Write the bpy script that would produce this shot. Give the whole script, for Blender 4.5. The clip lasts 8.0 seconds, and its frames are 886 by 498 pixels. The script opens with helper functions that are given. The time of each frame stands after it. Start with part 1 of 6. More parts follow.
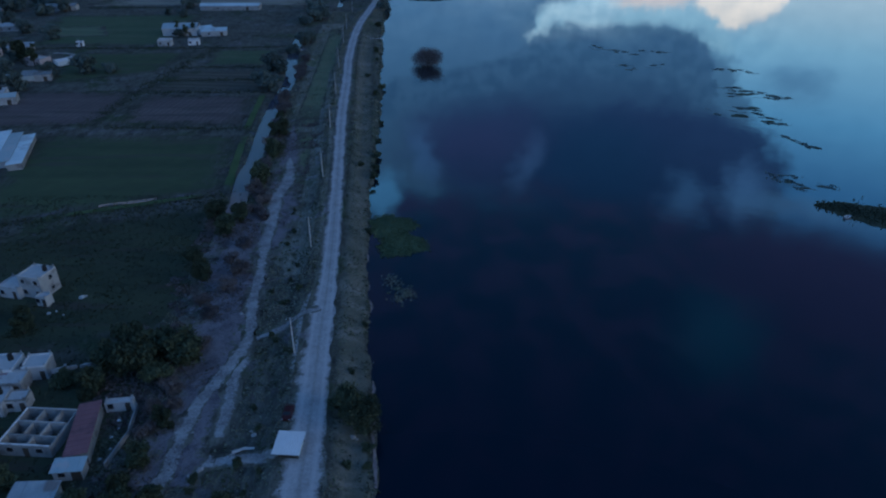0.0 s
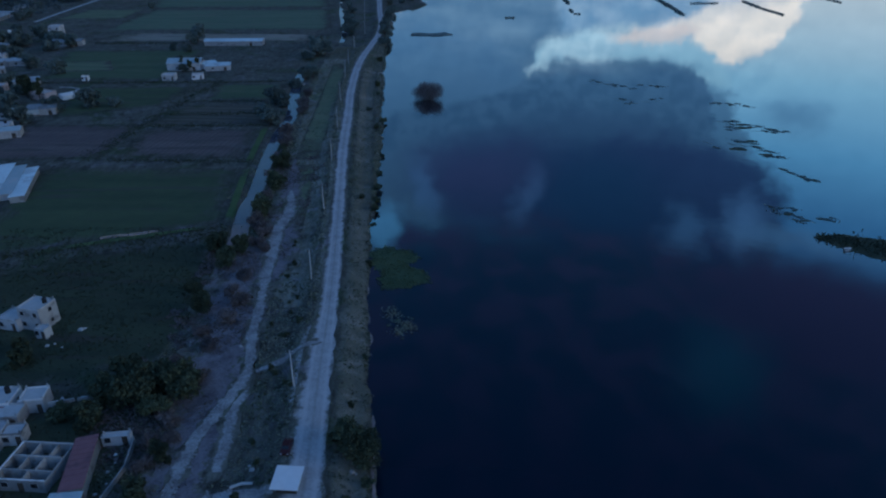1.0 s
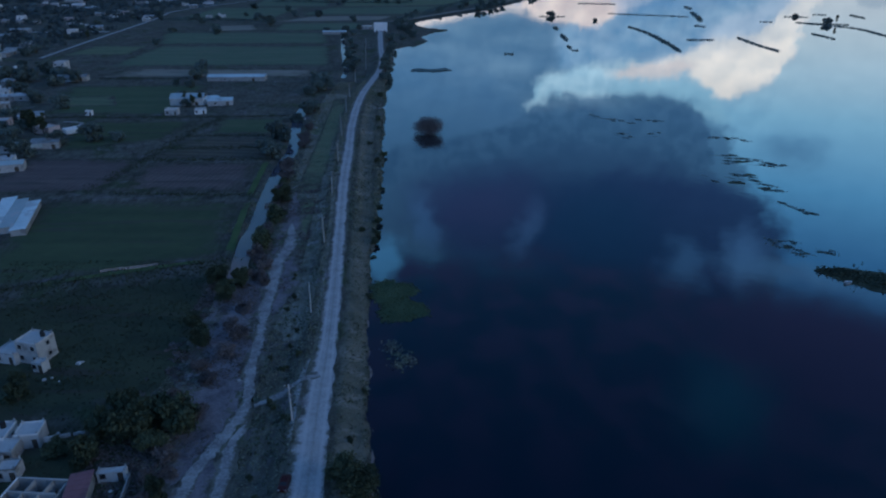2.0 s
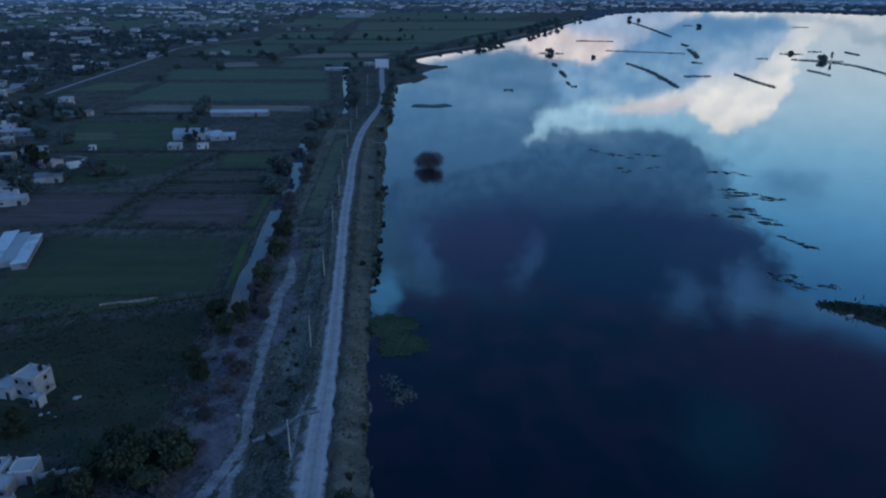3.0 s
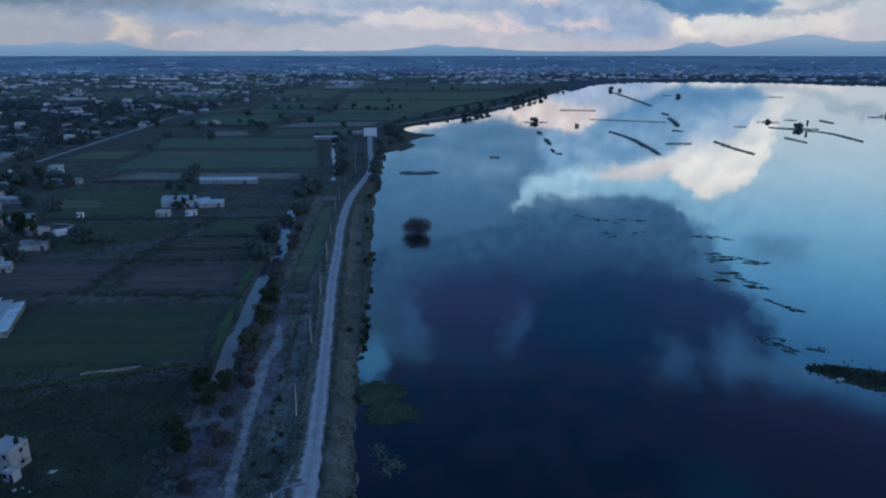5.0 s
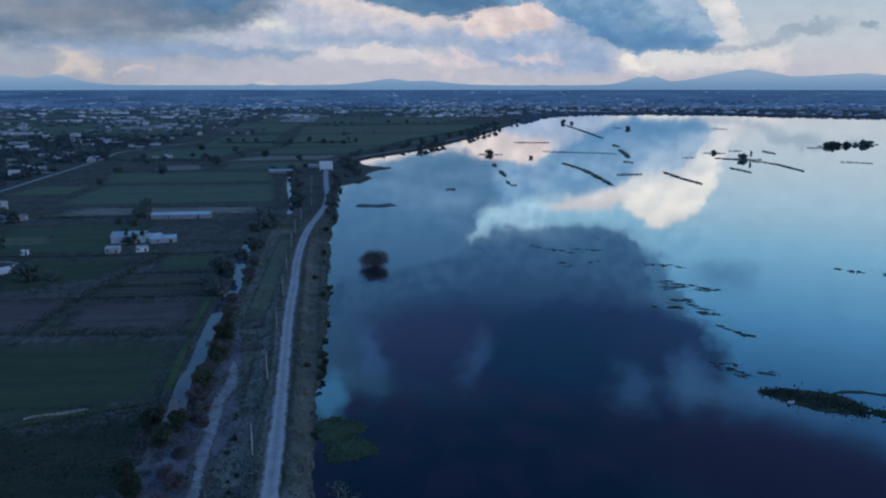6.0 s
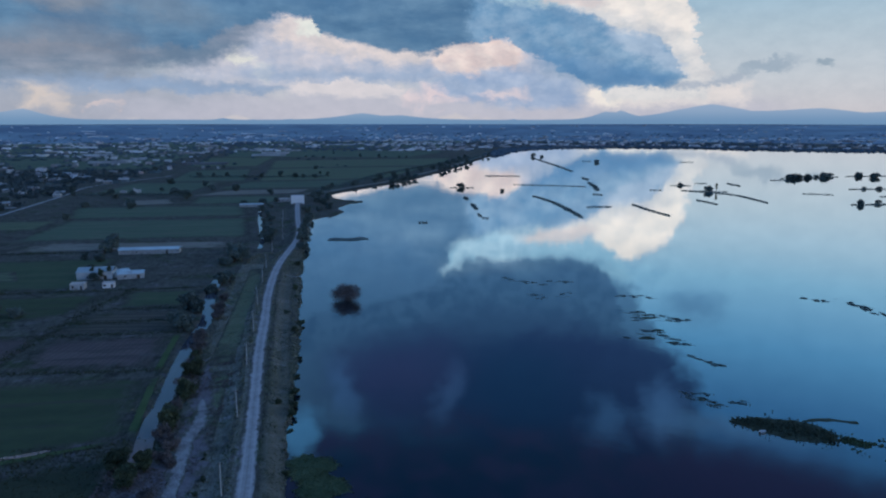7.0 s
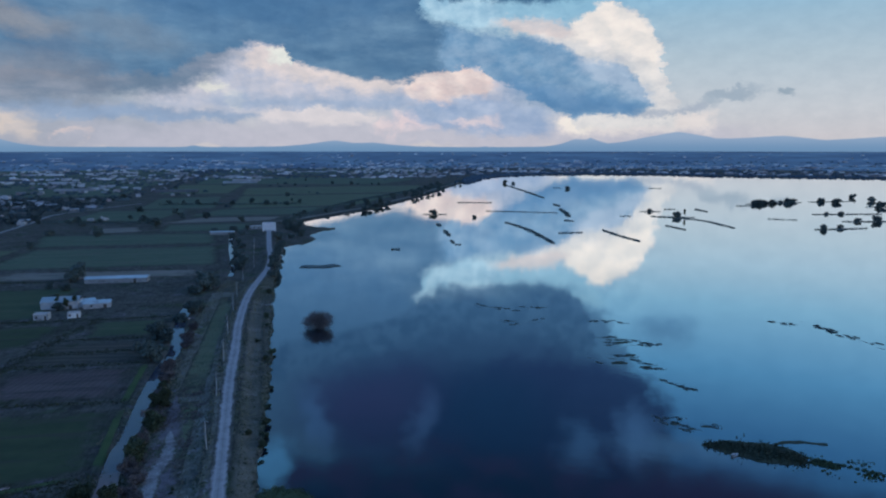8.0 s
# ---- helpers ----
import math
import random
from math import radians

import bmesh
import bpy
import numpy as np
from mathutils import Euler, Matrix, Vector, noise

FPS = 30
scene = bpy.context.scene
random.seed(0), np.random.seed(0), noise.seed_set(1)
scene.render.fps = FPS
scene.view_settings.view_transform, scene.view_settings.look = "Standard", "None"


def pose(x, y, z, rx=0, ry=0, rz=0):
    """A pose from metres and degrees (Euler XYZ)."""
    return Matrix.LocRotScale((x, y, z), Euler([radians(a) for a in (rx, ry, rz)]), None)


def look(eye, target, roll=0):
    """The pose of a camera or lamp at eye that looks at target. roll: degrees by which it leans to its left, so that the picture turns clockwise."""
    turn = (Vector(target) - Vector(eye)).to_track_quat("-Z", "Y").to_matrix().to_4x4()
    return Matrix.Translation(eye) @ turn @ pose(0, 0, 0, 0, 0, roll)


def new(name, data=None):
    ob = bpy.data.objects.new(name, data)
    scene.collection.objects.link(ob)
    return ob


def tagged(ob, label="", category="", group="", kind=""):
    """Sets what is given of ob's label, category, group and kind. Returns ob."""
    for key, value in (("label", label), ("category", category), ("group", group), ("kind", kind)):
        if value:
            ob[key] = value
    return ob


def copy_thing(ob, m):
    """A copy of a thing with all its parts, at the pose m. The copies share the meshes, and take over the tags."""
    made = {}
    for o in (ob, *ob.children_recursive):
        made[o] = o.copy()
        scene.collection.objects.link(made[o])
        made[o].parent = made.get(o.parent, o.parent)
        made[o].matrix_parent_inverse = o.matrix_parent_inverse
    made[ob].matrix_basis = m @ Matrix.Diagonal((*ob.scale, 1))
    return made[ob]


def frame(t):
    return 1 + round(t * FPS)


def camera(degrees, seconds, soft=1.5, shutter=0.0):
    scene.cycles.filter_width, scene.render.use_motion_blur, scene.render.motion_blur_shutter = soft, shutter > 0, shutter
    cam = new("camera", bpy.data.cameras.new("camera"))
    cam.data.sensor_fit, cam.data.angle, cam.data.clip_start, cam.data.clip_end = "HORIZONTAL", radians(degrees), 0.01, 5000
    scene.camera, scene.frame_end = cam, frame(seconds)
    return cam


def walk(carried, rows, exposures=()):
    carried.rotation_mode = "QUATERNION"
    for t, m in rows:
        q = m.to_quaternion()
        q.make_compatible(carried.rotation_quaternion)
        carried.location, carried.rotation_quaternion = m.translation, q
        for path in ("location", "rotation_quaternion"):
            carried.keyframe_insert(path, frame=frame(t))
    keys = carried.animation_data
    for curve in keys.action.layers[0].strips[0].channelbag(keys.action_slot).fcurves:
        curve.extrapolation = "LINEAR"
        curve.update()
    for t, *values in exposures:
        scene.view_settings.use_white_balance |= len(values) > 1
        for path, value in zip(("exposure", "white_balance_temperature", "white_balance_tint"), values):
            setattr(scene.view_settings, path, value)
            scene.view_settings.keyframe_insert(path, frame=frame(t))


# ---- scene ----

# ---------------------------------------------------------------- camera
cam = camera(64.82, 8.0, soft=2.2)
EYE = 90.0
TURNS = [(0.0, 0.00, -29.32), (0.5, 0.02, -28.06), (1.0, 0.05, -26.68), (1.5, 0.05, -25.33), (3.0, 0.09, -21.19),
         (3.5, 0.12, -19.83), (4.0, 0.12, -18.48), (4.5, 0.04, -17.13), (4.7, -0.15, -16.60), (5.8, -4.07, -13.74),
         (6.0, -4.55, -13.20), (6.5, -5.72, -11.86), (7.0, -6.86, -10.49), (7.5, -8.02, -9.17), (8.0, -9.12, -8.31)]
walk(cam, [(t, pose(0, 0, EYE, 90 + pitch, 0, yaw)) for t, yaw, pitch in TURNS],
     [(0.0, -0.22, 5380, 5), (4.5, -0.17, 5420, 5), (8.0, -0.09, 5560, 6)])


# ---------------------------------------------------------------- node helpers
def lin(r, g, b, k=1.0):
    """Linear colour of an 8-bit colour, times k."""
    def one(c):
        c = c / 255
        return k * (c / 12.92 if c <= 0.04045 else ((c + 0.055) / 1.055) ** 2.4)
    return (one(r), one(g), one(b), 1)


class Nodes:
    """Short ways to add and join shader nodes."""

    def __init__(self, tree):
        self.tree = tree
        tree.nodes.clear()

    def add(self, kind, ins=None, **attrs):
        n = self.tree.nodes.new(kind)
        for k, v in attrs.items():
            setattr(n, k, v)
        for k, v in (ins or {}).items():
            self.put(n.inputs[k], v)
        return n

    def put(self, socket, v):
        if isinstance(v, bpy.types.NodeSocket):
            self.tree.links.new(v, socket)
        else:
            socket.default_value = v

    def math(self, op, a, b=0.0, clamp=False):
        return self.add("ShaderNodeMath", {0: a, 1: b}, operation=op, use_clamp=clamp).outputs[0]

    def vmath(self, op, a, b=(0, 0, 0)):
        return self.add("ShaderNodeVectorMath", {0: a, 1: b}, operation=op)

    def noise(self, vec, scale, detail=4, rough=0.55):
        return self.add("ShaderNodeTexNoise", {"Vector": vec, "Scale": scale, "Detail": detail, "Roughness": rough})

    def mix(self, fac, a, b, blend="MIX"):
        n = self.add("ShaderNodeMix", data_type="RGBA", blend_type=blend)
        self.put(n.inputs[0], fac), self.put(n.inputs[6], a), self.put(n.inputs[7], b)
        return n.outputs[2]

    def span(self, v, lo, hi, smooth=True, out=(0, 1)):
        return self.add("ShaderNodeMapRange", {0: v, 1: lo, 2: hi, 3: out[0], 4: out[1]},
                        interpolation_type="SMOOTHSTEP" if smooth else "LINEAR", clamp=not smooth).outputs[0]

    def ramp(self, v, stops):
        n = self.add("ShaderNodeValToRGB", {0: v})
        e = n.color_ramp.elements
        while len(e) < len(stops):
            e.new(0.5)
        for one, (p, c) in zip(e, stops):
            one.position, one.color = p, c
        return n.outputs[0]


# ---------------------------------------------------------------- sky and sun
SUN_EL, SUN_AZ = 18.0, 110.0          # low, behind the camera's right shoulder
world = bpy.data.worlds.new("dusk_sky")
scene.world = world
world.use_nodes = True
W = Nodes(world.node_tree)
way = W.add("ShaderNodeTexCoord").outputs["Generated"]
xyz = W.add("ShaderNodeSeparateXYZ", {0: way}).outputs
azim = W.math("MULTIPLY", W.math("ARCTAN2", xyz[0], xyz[1]), 57.29578)
elev = W.math("MULTIPLY", W.math("ARCSINE", xyz[2]), 57.29578)
flat = W.add("ShaderNodeCombineXYZ", {0: azim, 1: elev}).outputs[0]
stretched = W.add("ShaderNodeCombineXYZ", {0: W.math("MULTIPLY", azim, 0.15), 1: W.math("MULTIPLY", elev, 0.26)}).outputs[0]
billow = W.noise(stretched, 1.4, 9, 0.58)
swirl = W.vmath("MULTIPLY", W.vmath("SUBTRACT", billow.outputs["Color"], (0.5, 0.5, 0.5)).outputs[0], (5.0, 3.0, 0)).outputs[0]
puff = W.noise(W.vmath("MULTIPLY", flat, (0.8, 1.15, 1)).outputs[0], 0.7, 8, 0.62)
curl = W.vmath("MULTIPLY", W.vmath("SUBTRACT", puff.outputs["Color"], (0.5, 0.5, 0.5)).outputs[0], (2.4, 1.5, 0)).outputs[0]
drift = W.vmath("ADD", W.vmath("ADD", flat, swirl).outputs[0], curl).outputs[0]
calm = W.vmath("ADD", flat, curl).outputs[0]
fine = W.noise(stretched, 4.5, 7, 0.6).outputs[0]
tatter = W.noise(W.vmath("MULTIPLY", calm, (0.55, 0.85, 1)).outputs[0], 1.0, 7, 0.58).outputs["Color"]
torn = W.vmath("ADD", calm, W.vmath("MULTIPLY", W.vmath("SUBTRACT", tatter, (0.5, 0.5, 0.5)).outputs[0], (4.4, 3.0, 0)).outputs[0]).outputs[0]

sky_col = W.ramp(W.math("DIVIDE", elev, 60.0), [
    (0.0, lin(214, 198, 192)), (0.05, lin(208, 202, 198)), (0.11, lin(188, 195, 196)), (0.16, lin(166, 187, 196)), (0.2, (0.29, 0.49, 0.61, 1)),
    (0.28, (0.165, 0.40, 0.63, 1)), (0.36, (0.085, 0.25, 0.50, 1)), (0.7, (0.07, 0.18, 0.42, 1))])


def cloud(az, el, wide, high, colour, soft=0.35, tilt=0.0, strength=1.0, shape=drift):
    """Lays one cloud over the sky: its middle and half size in degrees of azimuth and elevation."""
    global sky_col
    m = W.add("ShaderNodeMapping", {"Vector": shape, "Location": (az, el, 0), "Rotation": (0, 0, radians(tilt)), "Scale": (wide, high, 1)}, vector_type="TEXTURE")
    d = W.vmath("LENGTH", m.outputs[0]).outputs["Value"]
    k = W.span(d, 1 + soft, 1 - soft, out=(0, strength))
    sky_col = W.mix(k, sky_col, colour)


def cloud_bank(colour, low, high, soft_low=0.3, soft_high=0.3, side=1.0, strength=1.0, shape=None):
    """Lays a cloud bank over the sky between a lower and an upper outline, each (azimuth, elevation) from west to east."""
    global sky_col
    place = W.add("ShaderNodeSeparateXYZ", {0: ragged if shape is None else shape}).outputs
    west, east = min(low[0][0], high[0][0]), max(low[-1][0], high[-1][0])

    def outline(points):
        stops = [((az - west) / (east - west), (el / 40, el / 40, el / 40, 1)) for az, el in points]
        value = W.ramp(W.math("DIVIDE", W.math("SUBTRACT", place[0], west), east - west), stops)
        return W.math("MULTIPLY", W.add("ShaderNodeSeparateColor", {0: value}).outputs[0], 40.0)

    k = W.math("MULTIPLY", W.span(W.math("SUBTRACT", place[1], outline(low)), -soft_low, soft_low), W.span(W.math("SUBTRACT", outline(high), place[1]), -soft_high, soft_high))
    k = W.math("MULTIPLY", k, W.math("MULTIPLY", W.span(place[0], west - side, west + side), W.span(place[0], east + side, east - side)))
    sky_col = W.mix(W.math("MULTIPLY", k, strength), sky_col, colour)


def mottled(a, b, grain, lo=0.38, hi=0.62):
    return W.mix(W.span(grain, lo, hi), a, b)


# crinkled outlines: wide billows, then small ones
crumple = W.noise(W.vmath("MULTIPLY", flat, (0.45, 0.75, 1)).outputs[0], 1.0, 9, 0.62)
ragged = W.vmath("ADD", flat, W.vmath("MULTIPLY", W.vmath("SUBTRACT", crumple.outputs["Color"], (0.5, 0.5, 0.5)).outputs[0], (3.0, 1.9, 0)).outputs[0]).outputs[0]
frill = W.noise(W.vmath("MULTIPLY", flat, (1.9, 2.6, 1)).outputs[0], 1.0, 6, 0.68).outputs["Color"]
ragged = W.vmath("ADD", ragged, W.vmath("MULTIPLY", W.vmath("SUBTRACT", frill, (0.5, 0.5, 0.5)).outputs[0], (1.2, 0.9, 0)).outputs[0]).outputs[0]
knob = W.add("ShaderNodeTexVoronoi", {"Vector": W.vmath("MULTIPLY", ragged, (0.8, 1.05, 1)).outputs[0], "Scale": 1.0}, feature="SMOOTH_F1").outputs["Distance"]
puffed = W.vmath("ADD", ragged, W.add("ShaderNodeCombineXYZ", {1: W.math("MULTIPLY", W.math("SUBTRACT", knob, 0.42), 0.9)}).outputs[0]).outputs[0]
soft_grain = W.noise(W.vmath("MULTIPLY", flat, (0.09, 0.30, 1)).outputs[0], 1.0, 7, 0.6).outputs[0]
puff_grain = W.math("ADD", W.math("MULTIPLY", crumple.outputs[0], 0.55), W.math("MULTIPLY", puff.outputs[0], 0.45))

cloud_bank(lin(160, 160, 170), [(-60, 0.0), (-8, 0.0)], [(-60, 5.0), (-8, 3.0)], 0.3, 1.5, 5, 0.75, drift)
# pale warm haze low over the hills, broken by flat blue-grey strips
cloud_bank(lin(198, 188, 192), [(-18, 0.0), (32, 0.0)], [(-18, 1.6), (0, 2.4), (20, 1.8), (32, 1.6)], 0.3, 0.9, 4, 0.8, drift)
cloud_bank(lin(150, 160, 180), [(-26, 2.4), (-12, 2.1), (-6, 2.3), (-3, 2.6)], [(-26, 3.6), (-12, 3.2), (-6, 2.9), (-3, 2.7)], 0.4, 0.5, 2, 0.8)
# sunlit cumulus under the dark roof
cloud_bank(mottled(lin(188, 186, 196), lin(216, 202, 200), crumple.outputs[0], 0.3, 0.7), [(-14, 3.2), (-7, 2.7), (4, 3.0), (10, 3.0), (15, 2.8)], [(-14, 4.6), (-10, 6.0), (-6, 8.4), (-2, 8.4), (4, 7.4), (14, 7.4), (15, 6.0)], 0.5, 0.5, 2, 1.0)
cloud_bank(lin(234, 211, 198), [(-6.4, 6.0), (-3.0, 5.6), (0.0, 4.8), (5.0, 4.4), (7.0, 5.0)], [(-6.4, 7.2), (-3.4, 7.9), (0.0, 7.0), (5.0, 6.6), (7.0, 6.4)], 0.5, 0.3, 0.8, 0.95, puffed)
cloud_bank(mottled(lin(228, 198, 186), lin(246, 219, 202), puff_grain), [(5.8, 4.2), (8.2, 3.4), (11.0, 3.6), (13.0, 4.4)], [(5.8, 5.8), (8.0, 6.6), (10.5, 6.6), (13.0, 5.6)], 0.35, 0.3, 0.6, 1.0, puffed)
cloud(-8.7, 4.7, 0.95, 0.5, lin(240, 226, 206), 0.6, -12, 0.9, puffed)
cloud(-7.3, 3.8, 0.7, 0.5, lin(238, 222, 204), 0.6, 0, 0.85, puffed)
cloud(-3.6, 7.1, 1.0, 0.55, lin(244, 232, 212), 0.4, 6, 1.0, puffed)
cloud_bank(lin(158, 170, 190), [(-9, 3.2), (0, 3.1), (7, 3.1)], [(-9, 4.0), (0, 4.0), (7, 4.3)], 0.4, 0.7, 2, 0.8)
cloud_bank(lin(150, 164, 186), [(-22, 1.9), (-12, 2.0), (-4, 2.2)], [(-22, 3.2), (-12, 2.7), (-4, 2.6)], 0.3, 0.4, 3, 0.7)
cloud_bank(lin(230, 212, 204), [(-5.0, 2.0), (-1, 1.7), (4.0, 2.0)], [(-5.0, 2.9), (-1.0, 3.0), (4.0, 2.6)], 0.35, 0.18, 0.6, 0.95)
# lavender shade with peach puffs beneath
cloud_bank(mottled(lin(146, 162, 188), lin(178, 184, 200), crumple.outputs[0], 0.3, 0.7), [(5.5, 1.8), (12, 1.0), (18, 1.0)], [(5.5, 3.0), (9, 3.7), (14.0, 4.0), (18, 3.0)], 0.5, 0.5, 1.5, 0.9)
cloud(6.0, 1.7, 1.8, 0.55, lin(246, 214, 204), 0.85, 4, 0.8, torn)
cloud(11.6, 2.2, 1.4, 0.38, lin(244, 214, 204), 0.85, 0, 0.75, torn)
cloud_bank(lin(240, 220, 206), [(18.6, 1.0), (21.5, 1.0), (30, 1.2)], [(18.6, 2.5), (21.5, 2.4), (30, 2.6)], 0.5, 0.3, 0.7, 0.95)
cloud(20.2, 1.9, 1.6, 0.6, lin(252, 232, 212), 0.45, 0, 1.0, puffed)
cloud(-22.6, 1.6, 1.3, 0.9, lin(232, 206, 186), 0.85, 0, 0.8, torn)
cloud(-18.8, 1.3, 0.9, 0.32, lin(230, 202, 190), 0.9, 0, 0.7, torn)
# the tall sunlit tower of cloud
cloud_bank(mottled(lin(212, 202, 196), lin(234, 220, 208), puff_grain, 0.34, 0.6), [(16.6, 7.6), (18.4, 5.0), (20.0, 1.4), (27.4, 1.4)], [(16.6, 8.6), (18.6, 9.5), (20.0, 9.8), (20.8, 10.6), (21.6, 11.2), (22.3, 11.1), (24.0, 10.2), (25.4, 9.2), (26.2, 7.2), (26.6, 5.0), (27.4, 3.2)], 0.4, 0.24, 0.45, 1.0)
cloud_bank(lin(249, 229, 210, 1.02), [(18.6, 8.5), (21.0, 8.2), (23.5, 7.2), (26.0, 5.4)], [(18.6, 9.4), (20.2, 9.8), (21.6, 11.0), (22.3, 10.9), (24.0, 10.0), (25.4, 9.0), (26.0, 6.6)], 0.9, 0.2, 0.4, 0.95, puffed)
# thin bright veil and a peach streak between the tower and the roof of cloud
cloud_bank(mottled((0.33, 0.49, 0.58, 1), (0.50, 0.64, 0.69, 1), puff_grain, 0.36, 0.58), [(6.4, 12.4), (7.6, 11.2), (8.8, 10.0), (10.0, 9.2), (13.0, 9.2), (18.8, 9.2)], [(6.4, 13.0), (10.0, 12.4), (15.0, 12.2), (18.8, 10.4)], 0.25, 0.4, 0.5, 0.95)
cloud_bank((0.30, 0.48, 0.57, 1), [(13.6, 9.9), (20.0, 9.8), (22.0, 11.4)], [(13.6, 12.0), (20.0, 12.6), (22.0, 12.8)], 0.35, 0.4, 0.8, 0.75)
cloud_bank(lin(226, 204, 192), [(13.4, 9.2), (16.5, 8.6), (19.0, 8.4)], [(13.4, 9.8), (16.5, 10.0), (19.0, 9.4)], 0.3, 0.3, 0.8, 0.85)
# the blue-grey roof of cloud, whose ragged foot crosses before the tower
cloud_bank(mottled(lin(110, 124, 142), lin(150, 150, 160), soft_grain), [(-60, 2.0), (-23, 3.0), (-17, 3.2), (-11, 4.4), (-7, 6.4)], [(-60, 26), (-7, 26)], 0.9, 1.0, 2.2, 1.0)
cloud_bank(mottled(lin(78, 110, 140), lin(116, 142, 164), soft_grain, 0.34, 0.66), [(-26, 5.6), (-18, 5.2), (-12, 5.4), (-9.6, 6.7), (-6.0, 7.7), (-3.4, 7.8), (-2.6, 6.6), (-0.9, 6.0), (2.6, 5.4), (6.2, 5.3), (8.0, 5.8), (10.0, 6.3)], [(-26, 8), (-18, 24), (5.6, 24), (6.6, 13.0), (7.4, 10.6), (9.4, 9.1), (10.0, 9.0)], 0.32, 0.5, 0.6, 1.0)
cloud_bank(mottled(lin(106, 142, 172), lin(144, 166, 186), puff_grain), [(9.0, 6.2), (12.1, 6.2), (13.5, 5.0), (15.7, 4.0), (18.0, 2.9), (19.8, 2.4), (24.2, 2.4), (25.2, 2.9)], [(9.0, 9.2), (12.1, 8.9), (14.3, 8.7), (17.0, 8.3), (19.6, 7.3), (20.5, 6.7), (23.1, 6.1), (24.4, 5.4), (25.2, 3.6)], 0.18, 0.32, 0.5, 0.97)
cloud_bank(lin(196, 200, 208), [(19.6, 6.0), (23.0, 4.4), (25.2, 3.6)], [(19.6, 7.4), (23.0, 6.4), (25.2, 4.6)], 0.5, 0.3, 0.6, 0.6, puffed)
cloud_bank(lin(92, 130, 168), [(14, 4.0), (19, 2.7), (24.4, 2.5)], [(14, 5.4), (19, 4.6), (24.4, 3.4)], 0.4, 0.6, 1.0, 0.6)
cloud_bank(lin(170, 172, 180), [(24.5, 2.3), (27.0, 2.5), (29.4, 2.9)], [(24.5, 2.9), (27.0, 2.9), (29.4, 3.3)], 0.2, 0.3, 0.8, 0.8)
# warmer grey rents in it
cloud(-21.5, 9.0, 3.4, 1.1, lin(152, 146, 146), 0.7, -14, 0.8)
cloud(-14.5, 8.2, 3.6, 1.0, lin(122, 130, 142), 0.8, -8, 0.6)
cloud(-21, 5.6, 5, 1.2, lin(132, 130, 138), 0.8, 0, 0.7)
# small grey scraps in the clear east
cloud(31.2, 3.75, 2.0, 0.5, lin(166, 172, 178), 0.5, 12, 0.9, puffed)
cloud(34.7, 3.8, 0.6, 0.28, lin(156, 164, 170), 0.5, 0, 0.9, puffed)
# the great dark cloud over the near water
cloud(-4, 18.5, 13, 6.5, (0.070, 0.155, 0.265, 1), 0.5)
cloud_bank((0.078, 0.165, 0.290, 1), [(-14, 9.5), (-4, 9.0), (3.0, 9.5), (6.6, 11.5)], [(-14, 20), (6.6, 16)], 1.8, 2.0, 1.2, 0.75, drift)
cloud_bank((0.072, 0.155, 0.270, 1), [(-12, 17.0), (-4, 15.5), (0.7, 14.8), (5.2, 13.8), (7.8, 12.6), (17.6, 12.0), (19.8, 12.0), (21.4, 12.8), (22.8, 14.2), (23.8, 16.2), (25.6, 18.4), (27.0, 20.2), (28.0, 23.0)], [(-12, 30), (28.0, 30)], 0.9, 1.0, 0.7, 0.85, torn)
cloud_bank(mottled((0.040, 0.098, 0.192, 1), (0.060, 0.130, 0.235, 1), W.span(puff_grain, 0.3, 0.7)), [(-8.0, 16.8), (-2.0, 15.4), (2.0, 14.6), (5.6, 13.7), (6.9, 12.6), (7.8, 11.9), (10.0, 11.4), (13.0, 11.1), (17.6, 11.0), (19.4, 11.6), (20.4, 12.4), (21.2, 13.8), (22.0, 16.0), (22.8, 18.0)], [(-8.0, 19.0), (5.6, 17.5), (18.0, 18.0), (22.8, 19.5)], 0.28, 2.2, 1.6, 0.85)
cloud_bank((0.040, 0.092, 0.185, 1), [(0.0, 17.6), (8.0, 15.4), (17.0, 15.0), (22.0, 16.8), (24.6, 19.6)], [(0.0, 30), (24.6, 30)], 1.3, 1.0, 1.5, 0.9, drift)
cloud_bank((0.064, 0.140, 0.245, 1), [(8.0, 13.4), (14.0, 12.8), (20.0, 13.2)], [(8.0, 14.6), (14.0, 14.2), (20.0, 14.8)], 0.8, 0.9, 2.0, 0.25, drift)
cloud(27.4, 14.4, 1.8, 1.1, (0.12, 0.25, 0.40, 1), 0.8, -10, 0.75, puffed)
cloud(5, 21.0, 8, 3.6, (0.026, 0.048, 0.130, 1), 0.5, 0, 0.9, drift)
cloud(17.5, 22.6, 10.4, 5.6, (0.022, 0.048, 0.130, 1), 0.2, 0, 1.0, torn)
cloud(23.4, 20.6, 4.2, 2.9, (0.024, 0.054, 0.140, 1), 0.3, -10, 1.0, torn)
cloud(13.5, 22.0, 5.6, 3.6, (0.014, 0.050, 0.125, 1), 0.7, 0, 0.9, drift)
# the roof of dark cloud overhead
lid = W.span(W.math("ADD", elev, W.math("MULTIPLY", W.math("SUBTRACT", billow.outputs[0], 0.5), 8.0)), 22.6, 27.0)
sky_col = W.mix(lid, sky_col, W.mix(W.span(billow.outputs[0], 0.4, 0.62), (0.010, 0.036, 0.082, 1), (0.032, 0.042, 0.105, 1)))
